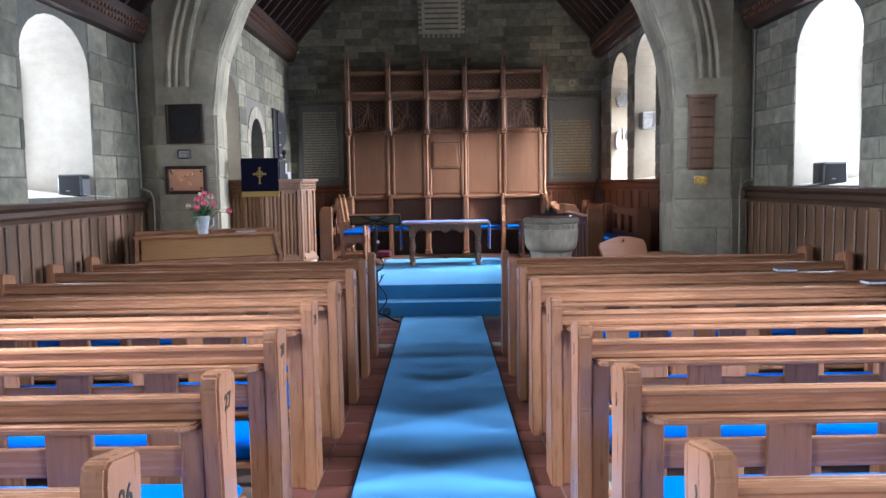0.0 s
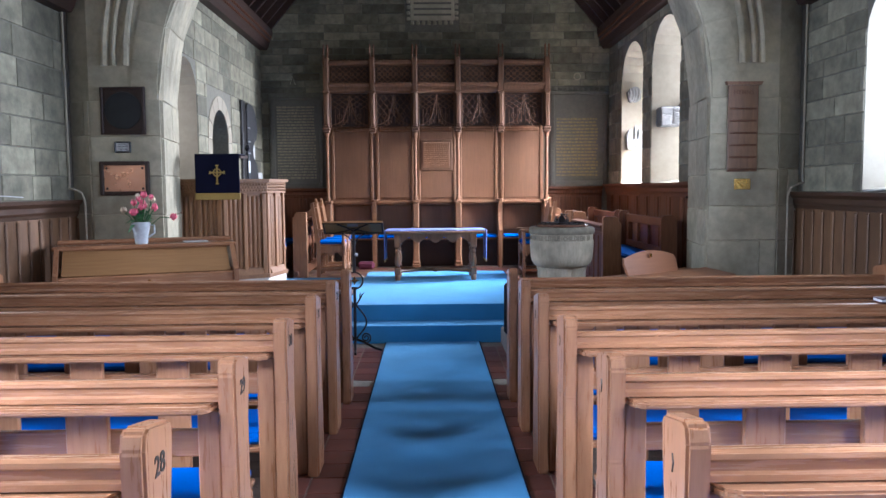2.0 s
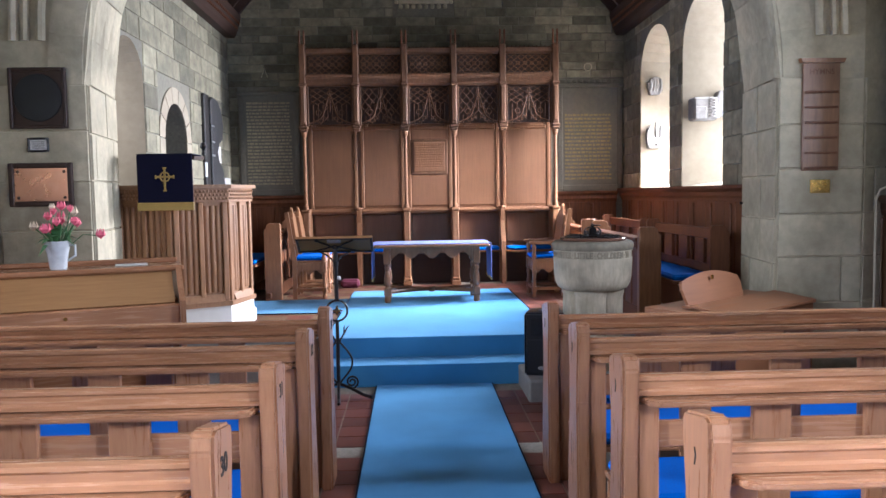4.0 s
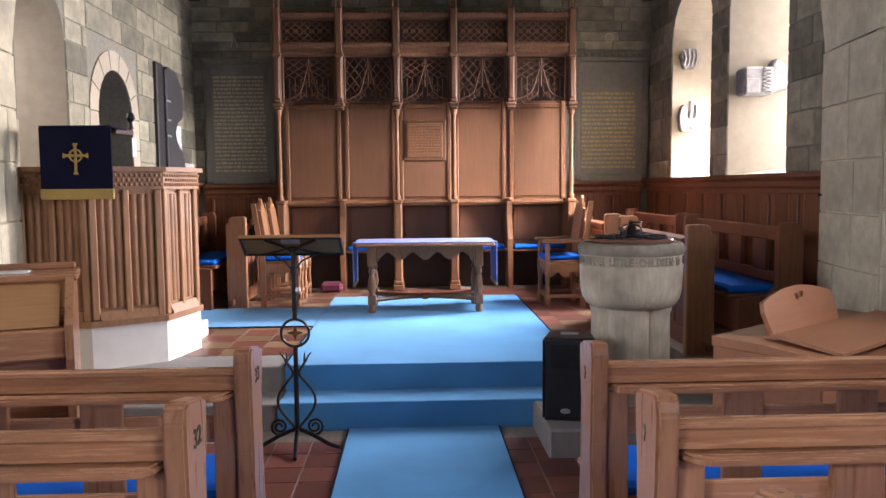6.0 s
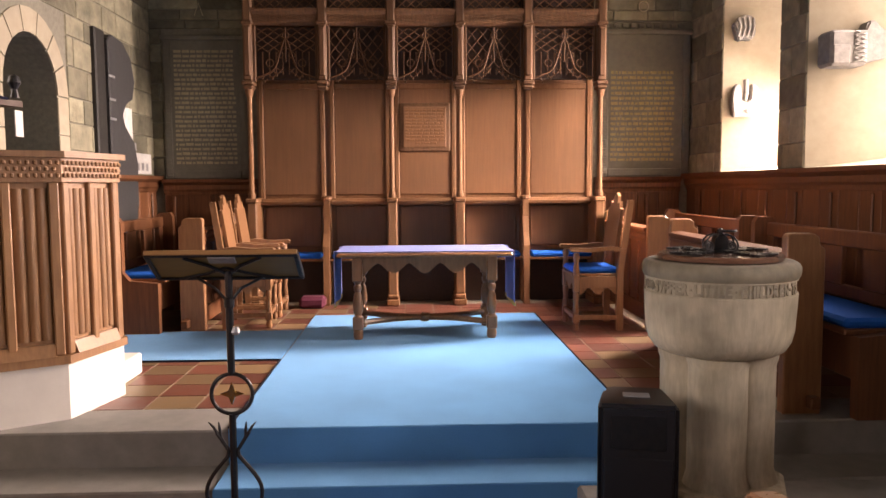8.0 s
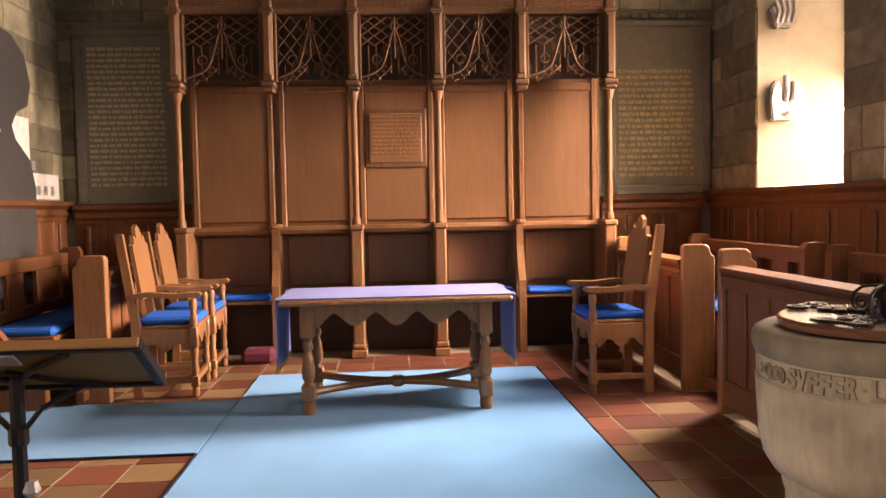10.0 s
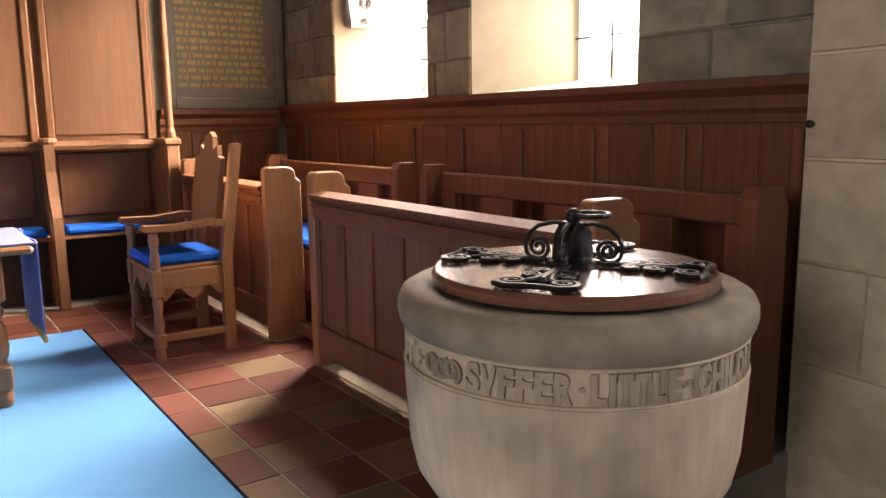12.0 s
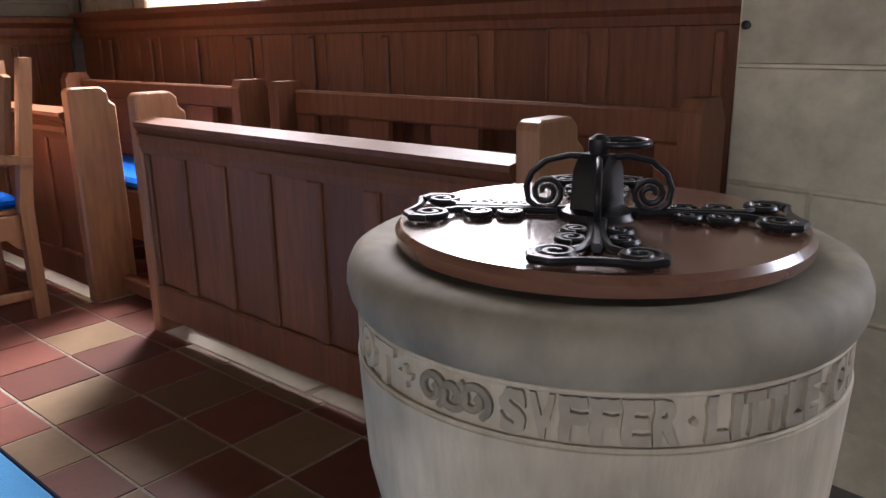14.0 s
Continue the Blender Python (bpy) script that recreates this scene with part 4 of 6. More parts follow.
for k in range(4):
    a = radians(45 + 90 * k + 25)
    smooth(part("column", lathe([(0.135, 0.2), (0.135, 0.21), (0.125, 0.235), (0.118, 0.26), (0.118, 0.7), (0.125, 0.72), (0.13, 0.745)], 0.115 * math.cos(a), 0.115 * math.sin(a), 20), FONTSTONE, font))
part("plinth", lathe([(0.30, Z1 - 0.004), (0.30, 0.19), (0.28, 0.205), (0.2, 0.206)], seg=8), FONTSTONE, font)
LETTERSTONE = mat("soiled_letter_stone", (0.40, 0.35, 0.252), 0.8, grain=(0.27, 0.233, 0.165), scale=26, vary=0.3, bump=0.001, spot=0.25, coarse=8)
BAND = [("NOT", 138, 166), ("+", 167.3, 172), ("SVFFER", 193, 226), ("\u00b7", 227.2, 229), ("LITTLE", 230.2, 257.6), ("\u00b7", 259.2, 261.2), ("CHILDREN", 263, 306), ("\u00b7", 307.5, 309.5), ("TO", 311, 321)]


def carved_letter(ch, a0, a1, z0, z1, radius):
    """One raised letter stretched to fill its place on the round wall, its edges flared and uneven."""
    cu = bpy.data.curves.new("letter", 'FONT')
    cu.body, cu.size, cu.extrude, cu.offset = ch, 1.0, 0.5, 0.05
    tmp = bpy.data.objects.new("letter", cu)
    me = bpy.data.meshes.new_from_object(tmp)
    bpy.data.objects.remove(tmp)
    b = bmesh.new()
    b.from_mesh(me)
    xs, ys = [v.co.x for v in b.verts], [v.co.y for v in b.verts]
    x0, x1, y0, y1 = min(xs), max(xs), min(ys), max(ys)
    if ch in "\u00b7+":
        mid, half = (z0 + z1) / 2, (a1 - a0) * math.pi / 360 * radius * 1.1
        z0, z1 = mid - half, mid + half
    for f in (0.25, 0.5, 0.75):
        bmesh.ops.bisect_plane(b, geom=b.verts[:] + b.edges[:] + b.faces[:], plane_co=(x0 + (x1 - x0) * f, 0, 0), plane_no=(1, 0, 0))
        bmesh.ops.bisect_plane(b, geom=b.verts[:] + b.edges[:] + b.faces[:], plane_co=(0, y0 + (y1 - y0) * f, 0), plane_no=(0, 1, 0))
    for v in b.verts:
        u, w = (v.co.x - x0) / (x1 - x0), (v.co.y - y0) / (y1 - y0)
        a = radians(a0 + (a1 - a0) * u) + 0.0035 * math.sin(17 * u + 9 * w + a0)
        rr = radius + (0.0055 if v.co.z > 0 else -0.002)
        v.co = (rr * math.cos(a), rr * math.sin(a), z0 + (z1 - z0) * w + 0.0008 * math.sin(13 * u + a1))
    bmesh.ops.recalc_face_normals(b, faces=b.faces)
    part("letter", b, LETTERSTONE, font)


for word, a0, a1 in BAND:
    wide = [0.45 if ch == "I" else 1.0 for ch in word]
    at_a, unit = a0, (a1 - a0) / sum(wide)
    for ch, w in zip(word, wide):
        carved_letter(ch, at_a + 0.25, at_a + unit * w - 0.25, 1.005, 1.053, 0.298)
        at_a += unit * w
# two leaf scrolls between the words
for a0, sense in ((177.5, 1), (182.5, -1), (187.5, 1)):
    pts = []
    for i in range(26):
        t = i / 25
        swing = sense * math.radians(-60 + 480 * t)
        rad = 0.019 * (1 - 0.7 * t)
        a = radians(a0) + rad * math.cos(swing) / 0.298
        pts.append((0.3005 * math.cos(a), 0.3005 * math.sin(a), 1.029 + rad * math.sin(swing)))
    smooth(part("leaf_scroll", tube(pts, 0.0048, 6), WORNSTONE, font, "raised carved leaf scroll"))
for z in (1.0005, 1.0575):
    smooth(part("band_fillet", tube(ring_points(0, 0, z, 0.3025, 0, 360, 72, 'xy'), 0.0028, 6), FONTSTONE, font))
LIDWOOD = mat("polished_lid_oak", (0.19, 0.092, 0.055), 0.21, grain=(0.11, 0.052, 0.032), scale=8, stretch=(6, 0.5, 6), bump=0.0004)
coat = LIDWOOD.node_tree.nodes["Principled BSDF"]
coat.inputs["Coat Weight"].default_value, coat.inputs["Coat Roughness"].default_value = 0.8, 0.26
lid = smooth(part("lid", lathe([(0.245, 0), (0.252, 0.002), (0.254, 0.016), (0.247, 0.024), (0.1, 0.026)], seg=64), LIDWOOD, font, "polished round oak lid"))
lid.matrix_basis = pose(0, 0, 1.131)
ZI = 0.032


def spiral(u0, v0, r0, turns, put, n=20, sense=1, start=0):
    """A flat scroll that winds in."""
    return [put(u0 + r0 * (1 - 0.8 * i / n) * math.cos(start + sense * turns * 2 * math.pi * i / n), v0 + r0 * (1 - 0.8 * i / n) * math.sin(start + sense * turns * 2 * math.pi * i / n)) for i in range(n + 1)]


for k in range(4):
    ca, sa = math.cos(radians(90 * k + 30)), math.sin(radians(90 * k + 30))

    def at(u, v, z=ZI):
        return (u * ca - v * sa, u * sa + v * ca, z)
    b = bmesh.new()
    for s in (-1, 1):
        tube(spiral(0.105, s * 0.024, 0.016, 1.6, at, 18, s), 0.0042, 6, b)
        tube(spiral(0.145, s * 0.027, 0.018, 1.6, at, 18, s), 0.0042, 6, b)
        tube(spiral(0.205, s * 0.042, 0.026, 1.7, at, 24, s), 0.0048, 6, b)
        tube([at(0.05, s * 0.008), at(0.105, s * 0.006), at(0.145, s * 0.008), at(0.178, s * 0.014), at(0.19, s * 0.025)], 0.0045, 6, b)
        tube([at(0.228, 0), at(0.230, s * 0.02), at(0.236, s * 0.045), at(0.225, s * 0.066), at(0.205, s * 0.068)], 0.0048, 6, b)
    tube([at(0.02, 0), at(0.1, 0), at(0.18, 0)], 0.006, 6, b)
    smooth(part("strap", b, IRON, lid, "black iron scroll strap"))
    b = bmesh.new()
    tube([at(0.006, 0, 0.098), at(0.035, 0, 0.102), at(0.064, 0, 0.095), at(0.082, 0, 0.080), at(0.089, 0, 0.062), at(0.086, 0, 0.044), at(0.074, 0, 0.034)], 0.0042, 8, b)
    sp = []
    for i in range(22):
        a = radians(i * 32 + 60)
        r = 0.022 * (1 - i / 27)
        u = 0.064 + r * math.cos(a)
        sp.append((u * ca, u * sa, 0.055 - r * math.sin(a)))
    tube(sp, 0.004, 8, b)
    smooth(part("handle_scroll", b, IRON, lid))
b = prism([(-0.034, 0.026), (0.034, 0.026), (0.026, 0.085), (0.012, 0.104), (-0.012, 0.104), (-0.026, 0.085)], 'y', -0.02, 0.02)
lathe([(0.05, 0.026), (0.046, 0.034), (0.03, 0.04)], 0, 0, 12, b)
lathe([(0.010, 0.10), (0.014, 0.11), (0.013, 0.122), (0.005, 0.128)], 0, 0, 10, b)
smooth(part("handle_post", b, IRON, lid))
smooth(part("lifting_ring", tube(ring_points(0.026, -0.018, 0.116, 0.032, 0, 360, 32, 'xy'), 0.0045, 10), IRON, lid))

# ---- pulpit ----
pulpit = thing("pulpit", "octagonal linenfold oak pulpit on a white stone base", "pulpit")
PP = [(-2.56, 9.16), (-2.10, 9.09), (-1.71, 9.34), (-1.61, 9.78), (-1.87, 10.14), (-2.56, 10.16)]
PC = Vector((-2.2, 9.68))


def grown(f):
    return [((PC + (Vector(p) - PC) * f)[0] if p[0] > -2.5 else p[0], (PC + (Vector(p) - PC) * f)[1]) for p in PP]


part("base", prism(grown(1.0), 'z', 0.0, 0.60), WHITE, pulpit, "white painted stone base")
part("skirting", prism(grown(1.035), 'z', 0.60, 0.64), PULPITOAK, pulpit)
part("body", prism(grown(0.96), 'z', 0.64, 1.5), PULPITOAK, pulpit)
part("cornice", prism(grown(1.02), 'z', 1.47, 1.585), PULPITOAK, pulpit)
part("cap", prism(grown(1.075), 'z', 1.585, 1.615), PULPITOAK, pulpit)
g0, g1, g2 = grown(0.96), grown(1.02), grown(1.0)
for k in range(4):
    p, q = Vector(g0[k]), Vector(g0[k + 1])
    d = (q - p).normalized()
    nrm = Vector((d.y, -d.x))
    length = (q - p).length
    m4 = Matrix(((d.x, nrm.x, 0, p.x), (d.y, nrm.y, 0, p.y), (0, 0, 1, 0), (0, 0, 0, 1)))

    def place(b):
        bmesh.ops.transform(b, matrix=m4, verts=b.verts)
        bmesh.ops.recalc_face_normals(b, faces=b.faces)
        return b
    for a, w in ((0.0, 0.045), (length / 2 - 0.02, 0.04), (length - 0.045, 0.045)):
        part("stile", place(bx(a, a + w, 0, 0.028, 0.64, 1.47, 0.006)), PULPITOAK, pulpit)
    part("bottom_rail", place(prism([(0.0, 0.64), (0.045, 0.64), (0.02, 0.70), (0.0, 0.70)], 'x', 0.045, length - 0.045)), PULPITOAK, pulpit)
    for a, c in ((0.045, length / 2 - 0.02), (length / 2 + 0.02, length - 0.045)):
        w = c - a
        pts = [(a, 0.0)]
        n = 24
        for i in range(n + 1):
            f = i / n
            pts.append((a + 0.004 + (w - 0.008) * f, 0.003 + 0.017 * abs(math.sin(f * math.pi * 3.0)) ** 0.7 * (0.7 + 0.3 * math.sin(f * math.pi))))
        pts.append((c, 0.0))
        part("linenfold_panel", place(prism(pts, 'z', 0.72, 1.44)), PULPITOAK, pulpit, "carved linenfold oak panel")
    p, q = Vector(g1[k]), Vector(g1[k + 1])
    d = (q - p).normalized()
    nrm = Vector((d.y, -d.x))
    length = (q - p).length
    m4 = Matrix(((d.x, nrm.x, 0, p.x), (d.y, nrm.y, 0, p.y), (0, 0, 1, 0), (0, 0, 0, 1)))
    b = bmesh.new()
    n = int(length / 0.03)
    for r in range(3):
        for i in range(n):
            u = (i + 0.5 * (r % 2) + 0.2) * length / n
            if u < length - 0.024:
                bx(u, u + 0.018, 0.0, 0.012, 1.49 + r * 0.03, 1.512 + r * 0.03, 0.005, b)
    tagged(part("carved_band", place(b), PULPITOAK, pulpit), "small carved diaper ornament")
part("foot_step", bx(-1.95, -1.69, 9.95, 10.27, Z2, 0.45, 0.008), WHITE, pulpit, "small white stone step")
# reading desk and fall
desk = thing("pulpit_desk", "pulpit book desk carrying a dark velvet fall", "lectern")
part("slope", prism([(9.14, 1.82), (9.16, 1.845), (9.45, 1.86), (9.45, 1.83)], 'x', -2.28, -1.92), BLACKOAK, desk)
part("support", bx(-2.12, -2.06, 9.26, 9.32, 1.61, 1.83, 0.005), BLACKOAK, desk)
part("finial", lathe([(0.02, 1.86), (0.012, 1.9), (0.03, 1.93), (0.02, 1.96), (0.004, 1.97)], -1.89, 9.32, 10), BLACK, desk)
part("side_card", bx(-1.868, -1.863, 9.26, 9.33, 1.68, 1.80, 0), PAPER, desk, "white paper notice")
fall = thing("pulpit_fall", "navy velvet pulpit fall with a gold cross and fringe", "cloth")
FYY = 9.02
bb = bx(-2.34, -1.905, FYY, FYY + 0.012, 1.47, 1.85, 0.004)
bx(-2.34, -1.905, FYY, 9.3, 1.85, 1.861, 0.004, bb)
part("velvet", bb, NAVY, fall)
bb = bx(-2.345, -1.90, FYY - 0.004, FYY + 0.014, 1.41, 1.475, 0.004)
part("fringe", bb, GOLDCLOTH, fall, "gold fringe")
cx, cz = -2.122, 1.677
bb = tube(ring_points(cx, FYY - 0.003, cz, 0.036, 0, 360, 28), 0.006, 6)
for x0, x1, z0, z1 in ((-0.008, 0.008, -0.105, 0.066), (-0.066, 0.066, -0.008, 0.008), (-0.015, 0.015, 0.064, 0.076), (-0.015, 0.015, -0.115, -0.103), (-0.076, -0.064, -0.015, 0.015), (0.064, 0.076, -0.015, 0.015)):
    bx(cx + x0, cx + x1, FYY - 0.009, FYY, cz + z0, cz + z1, 0.002, bb)
part("cross", bb, GOLDCLOTH, fall, "embroidered gold wheel cross")

# ---- reed organ with flowers ----
organ = thing("reed_organ", "oak reed organ with a sloping golden lid", "organ")
ORGAN_TURN = pose(-1.66, 7.84, 0, 0, 0, 21) @ pose(1.66, -7.70, 0)
organ.matrix_basis = ORGAN_TURN
OX0, OX1, OY0, OY1 = -3.04, -1.66, 7.62, 8.18
part("body", bx(OX0 + 0.03, OX1 - 0.03, OY0 + 0.12, OY1, 0.0, 0.86, 0.01), OAK_X, organ)
part("keyslip", bx(OX0 + 0.03, OX1 - 0.03, OY0 - 0.02, OY0 + 0.14, 0.70, 0.84, 0.01), OAK_X, organ)
part("top", bx(OX0 - 0.02, OX1 + 0.02, OY0 + 0.22, OY1 + 0.02, 1.03, 1.065, 0.01), OAK_X, organ)
part("fallboard", prism([(OY0 + 0.0, 0.85), (OY0 + 0.25, 1.035), (OY0 + 0.27, 1.02), (OY0 + 0.02, 0.835)], 'x', OX0 + 0.06, OX1 - 0.06), GOLDOAK, organ, "sloping golden oak keyboard lid")
part("lock", lathe([(0.012, 0), (0.012, 0.008)], 0, 0, 10), BRASS, organ).matrix_basis = pose(-2.35, OY0 - 0.02, 0.79, 90, 0, 0)
for x in (OX0, OX1 - 0.035):
    part("side", prism([(OY0 - 0.04, 0.0), (OY1, 0.0), (OY1, 1.03), (OY0 + 0.22, 1.05), (OY0 + 0.0, 0.88), (OY0 - 0.05, 0.86), (OY0 - 0.05, 0.70), (OY0 - 0.04, 0.66)], 'x', x, x + 0.035), OAK, organ)
part("back_rail", bx(OX0, OX1, OY1 - 0.06, OY1 - 0.03, 1.065, 1.10, 0.008), OAK_X, organ)
tagged(thing("hymn_sheet", "loose white papers lying on the organ top", "paper"))
sheet = bpy.data.objects["hymn_sheet"]
sheet.matrix_basis = ORGAN_TURN
part("sheet", bx(-2.06, -1.86, 7.95, 8.08, 1.066, 1.072, 0.001), PAPER, sheet)
vase = thing("flower_vase", "white china jug of pink and cream tulips", "vase", at=(-2.43, 7.80, 1.066))
bb = lathe([(0.042, 0), (0.046, 0.005), (0.055, 0.08), (0.07, 0.15), (0.072, 0.165), (0.064, 0.163), (0.05, 0.1)], seg=20)
smooth(part("jug", bb, PORCELAIN, vase))
part("jug_handle", tube([(0.06, 0, 0.14), (0.1, 0, 0.14), (0.1, 0, 0.08), (0.055, 0, 0.05)], 0.007, 6), PORCELAIN, vase)
rnd = random.Random(5)
for i in range(20):
    a, r, h = rnd.uniform(0, 6.28), rnd.uniform(0.02, 0.15), rnd.uniform(0.23, 0.36)
    if i == 0:
        a, r, h = 0.1, 0.24, 0.19
    ex, ey = r * math.cos(a), r * math.sin(a)
    part("stem", tube([(ex * 0.2, ey * 0.2, 0.12), (ex * 0.6, ey * 0.6, 0.2), (ex, ey, h)], 0.003, 5), LEAF, vase)
    fl = bmesh.new()
    big = 0.75 + 0.5 * rnd.random()
    for k in range(6):
        t = k * math.pi / 3
        c, s_ = math.cos(t), math.sin(t)
        base = (ex, ey, h - 0.02)
        o = 0.02 * big
        pts = [base, (ex + o * (c * 1.0 - s_ * 0.6), ey + o * (s_ + c * 0.6), h + 0.005), (ex + o * 0.7 * c, ey + o * 0.7 * s_, h + 0.035 * big), (ex + o * (c * 1.0 + s_ * 0.6), ey + o * (s_ - c * 0.6), h + 0.005)]
        fl.faces.new([fl.verts.new(p) for p in pts])
    part("blossom", fl, CREAM if i % 5 == 4 else PINK, vase)
for i in range(40):
    a, r = rnd.uniform(0, 6.28), rnd.uniform(0.06, 0.14)
    z0 = rnd.uniform(0.12, 0.2)
    ex, ey, ez = r * math.cos(a), r * math.sin(a), z0 + rnd.uniform(-0.06, 0.13)
    lf = bmesh.new()
    wv = Vector((-math.sin(a), math.cos(a), 0)) * 0.02
    p0, p1, p2 = Vector((ex * 0.2, ey * 0.2, 0.15)), Vector((ex * 0.6, ey * 0.6, (0.15 + ez) / 2 + 0.03)), Vector((ex, ey, ez))
    v = [lf.verts.new(p) for p in (p0, p1 + wv, p2, p1 - wv, p1)]
    for q in ((0, 1, 4), (1, 2, 4), (2, 3, 4), (3, 0, 4)):
        lf.faces.new([v[j] for j in q])
    part("leaf", lf, LEAF, vase)

vase.scale = (1.1, 1.1, 1.1)

# ---- wrought iron music stand ----
SX, SY = -0.745, 8.55
stand = thing("music_stand", "black wrought iron lectern stand with scrolls and a tilted tray", "music stand", at=(SX, SY, 0))
part("pole", tube([(0, 0, 0.08), (0, 0, 0.572)], 0.014, 8), IRON, stand)
part("upper_pole", tube([(0, 0, 0.728), (0, 0, 1.125)], 0.015, 8), IRON, stand)
part("ring", tube(ring_points(0, 0, 0.65, 0.078, 0, 360, 32), 0.008, 8), IRON, stand)
part("star", prism([(0, 0.695), (0.012, 0.662), (0.045, 0.65), (0.012, 0.638), (0, 0.605), (-0.012, 0.638), (-0.045, 0.65), (-0.012, 0.662)], 'y', -0.005, 0.005), BRASS, stand, "small brass cross in the ring")
for s in (-1, 1):
    pts = []
    for i in range(18):
        f = i / 17
        pts.append((s * (0.012 + 0.095 * math.sin(math.pi * min(1, f * 1.25)) ** 1.2 + (0.05 * ((f - 0.8) / 0.2) if f > 0.8 else 0)), 0, 0.1 + 0.40 * f))
    part("scroll_bar", tube(pts, 0.008, 6), IRON, stand)
    for dx in (-0.02, 0.018):
        part("scroll_tip", tube([pts[-2], (pts[-1][0] + dx * 0.6, 0, pts[-1][2] + 0.02), (pts[-1][0] + s * 0.01 + dx, 0, pts[-1][2] + 0.04)], 0.006, 6, None, [1, 0.9, 0.3]), IRON, stand)
    sp = []
    for i in range(24):
        a = radians(i * 28 - 90)
        r = 0.05 * (1 - i / 30)
        sp.append((s * (0.10 + r * math.cos(a)), 0, 0.11 + r * math.sin(a)))
    part("foot_scroll", tube(sp, 0.008, 6), IRON, stand)
for a in (200, 340, 275):
    c, s_ = math.cos(radians(a)), math.sin(radians(a))
    L = 0.27
    part("foot", tube([(0, 0, 0.1), (0.1 * c, 0.1 * s_, 0.07), (0.2 * c, 0.2 * s_, 0.025), (L * c, L * s_, 0.012)], 0.012, 6), IRON, stand)
TRAYWOOD = mat("olive_tray_board", (0.26, 0.185, 0.06), 0.5, grain=(0.19, 0.13, 0.045), scale=14, stretch=(0.6, 5, 5), bump=0.0003)
TILT_M = pose(0, -0.03, 1.148, 55, 0, 0)


def tilted(b):
    bmesh.ops.transform(b, matrix=TILT_M, verts=b.verts)
    return b


part("tray", tilted(bx(-0.265, 0.265, -0.004, 0.006, -0.082, 0.082, 0.002)), TRAYWOOD, stand, "olive board under the tray")
for x0, x1, z0, z1 in ((-0.28, 0.28, -0.094, -0.081), (-0.28, 0.28, 0.079, 0.094), (-0.28, -0.262, -0.081, 0.079), (0.262, 0.28, -0.081, 0.079)):
    part("tray_frame", tilted(bx(x0, x1, -0.012, 0.012, z0, z1, 0.003)), IRON, stand)
part("tray_lip", tilted(bx(-0.278, 0.278, -0.010, 0.010, 0.095, 0.101, 0.002)), GOLDOAK, stand)
for s_ in (-1, 1):
    part("tray_bracket", tilted(tube([(0, -0.010, -0.05), (s_ * 0.06, -0.012, 0.02), (s_ * 0.14, -0.010, 0.075)], 0.007, 6)), IRON, stand)
    part("tray_bracket", tilted(tube([(0, -0.010, 0.0), (s_ * 0.08, -0.012, -0.04), (s_ * 0.18, -0.010, -0.08)], 0.006, 6)), IRON, stand)
    part("tray_strut", tube([(0, 0, 1.0), (s_ * 0.05, -0.005, 1.06), (s_ * 0.13, 0.02, 1.10)], 0.006, 6), IRON, stand)
part("collar", lathe([(0.018, 0.985), (0.02, 0.99), (0.02, 1.02), (0.016, 1.025)], 0, 0, 10), IRON, stand)
part("clamp", tilted(bx(-0.05, 0.05, -0.018, -0.0125, 0.045, 0.088, 0.004)), GREYMETAL, stand, "grey label plate under the tray")
part("knob", lathe([(0.012, 0.88), (0.018, 0.89), (0.012, 0.91)], 0.02, 0, 8), GREYMETAL, stand)

# ---- loudspeaker on the step block ----
speaker = thing("loudspeaker", "black plastic loudspeaker standing on the stone block", "loudspeaker", at=(0.815, 8.52, Z1 - 0.004), turn=-12)
b = prism([(-0.145, -0.14), (0.145, -0.14), (0.15, -0.12), (0.12, 0.12), (0.08, 0.14), (-0.08, 0.14), (-0.12, 0.12), (-0.15, -0.12)], 'z', 0.0, 0.47)
bmesh.ops.bevel(b, geom=list(b.edges), offset=0.015, segments=2, affect='EDGES')
part("cabinet", b, BLACK, speaker)
part("grille", bx(-0.125, 0.125, -0.146, -0.139, 0.03, 0.27, 0.004), BLACK, speaker)
part("horn", bx(-0.1, 0.1, -0.143, -0.138, 0.30, 0.43, 0.004), IRON, speaker)
part("badge", lathe([(0.024, 0), (0.022, 0.004)], 0, 0, 16), GREYMETAL, speaker, "oval silver badge").matrix_basis = pose(-0.02, -0.146, 0.06, 90, 0, 0) @ Matrix.Diagonal((1.2, 0.6, 1, 1))
part("top_plate", bx(-0.05, 0.05, -0.03, 0.03, 0.47, 0.474, 0.001), GREYMETAL, speaker)
cable = thing("speaker_cable", "black cable trailing over the stone floor", "cable")
part("lead", tube([(0.95, 8.6, Z1 + 0.01), (1.0, 8.45, Z1 + 0.004), (1.08, 8.40, Z1 + 0.004), (1.12, 8.46, Z1 + 0.004), (1.05, 8.52, Z1 + 0.004), (0.98, 8.44, Z1 + 0.012), (1.1, 8.36, Z1 + 0.004), (1.3, 8.3, Z1 + 0.004)], 0.007, 6), BLACK, cable)

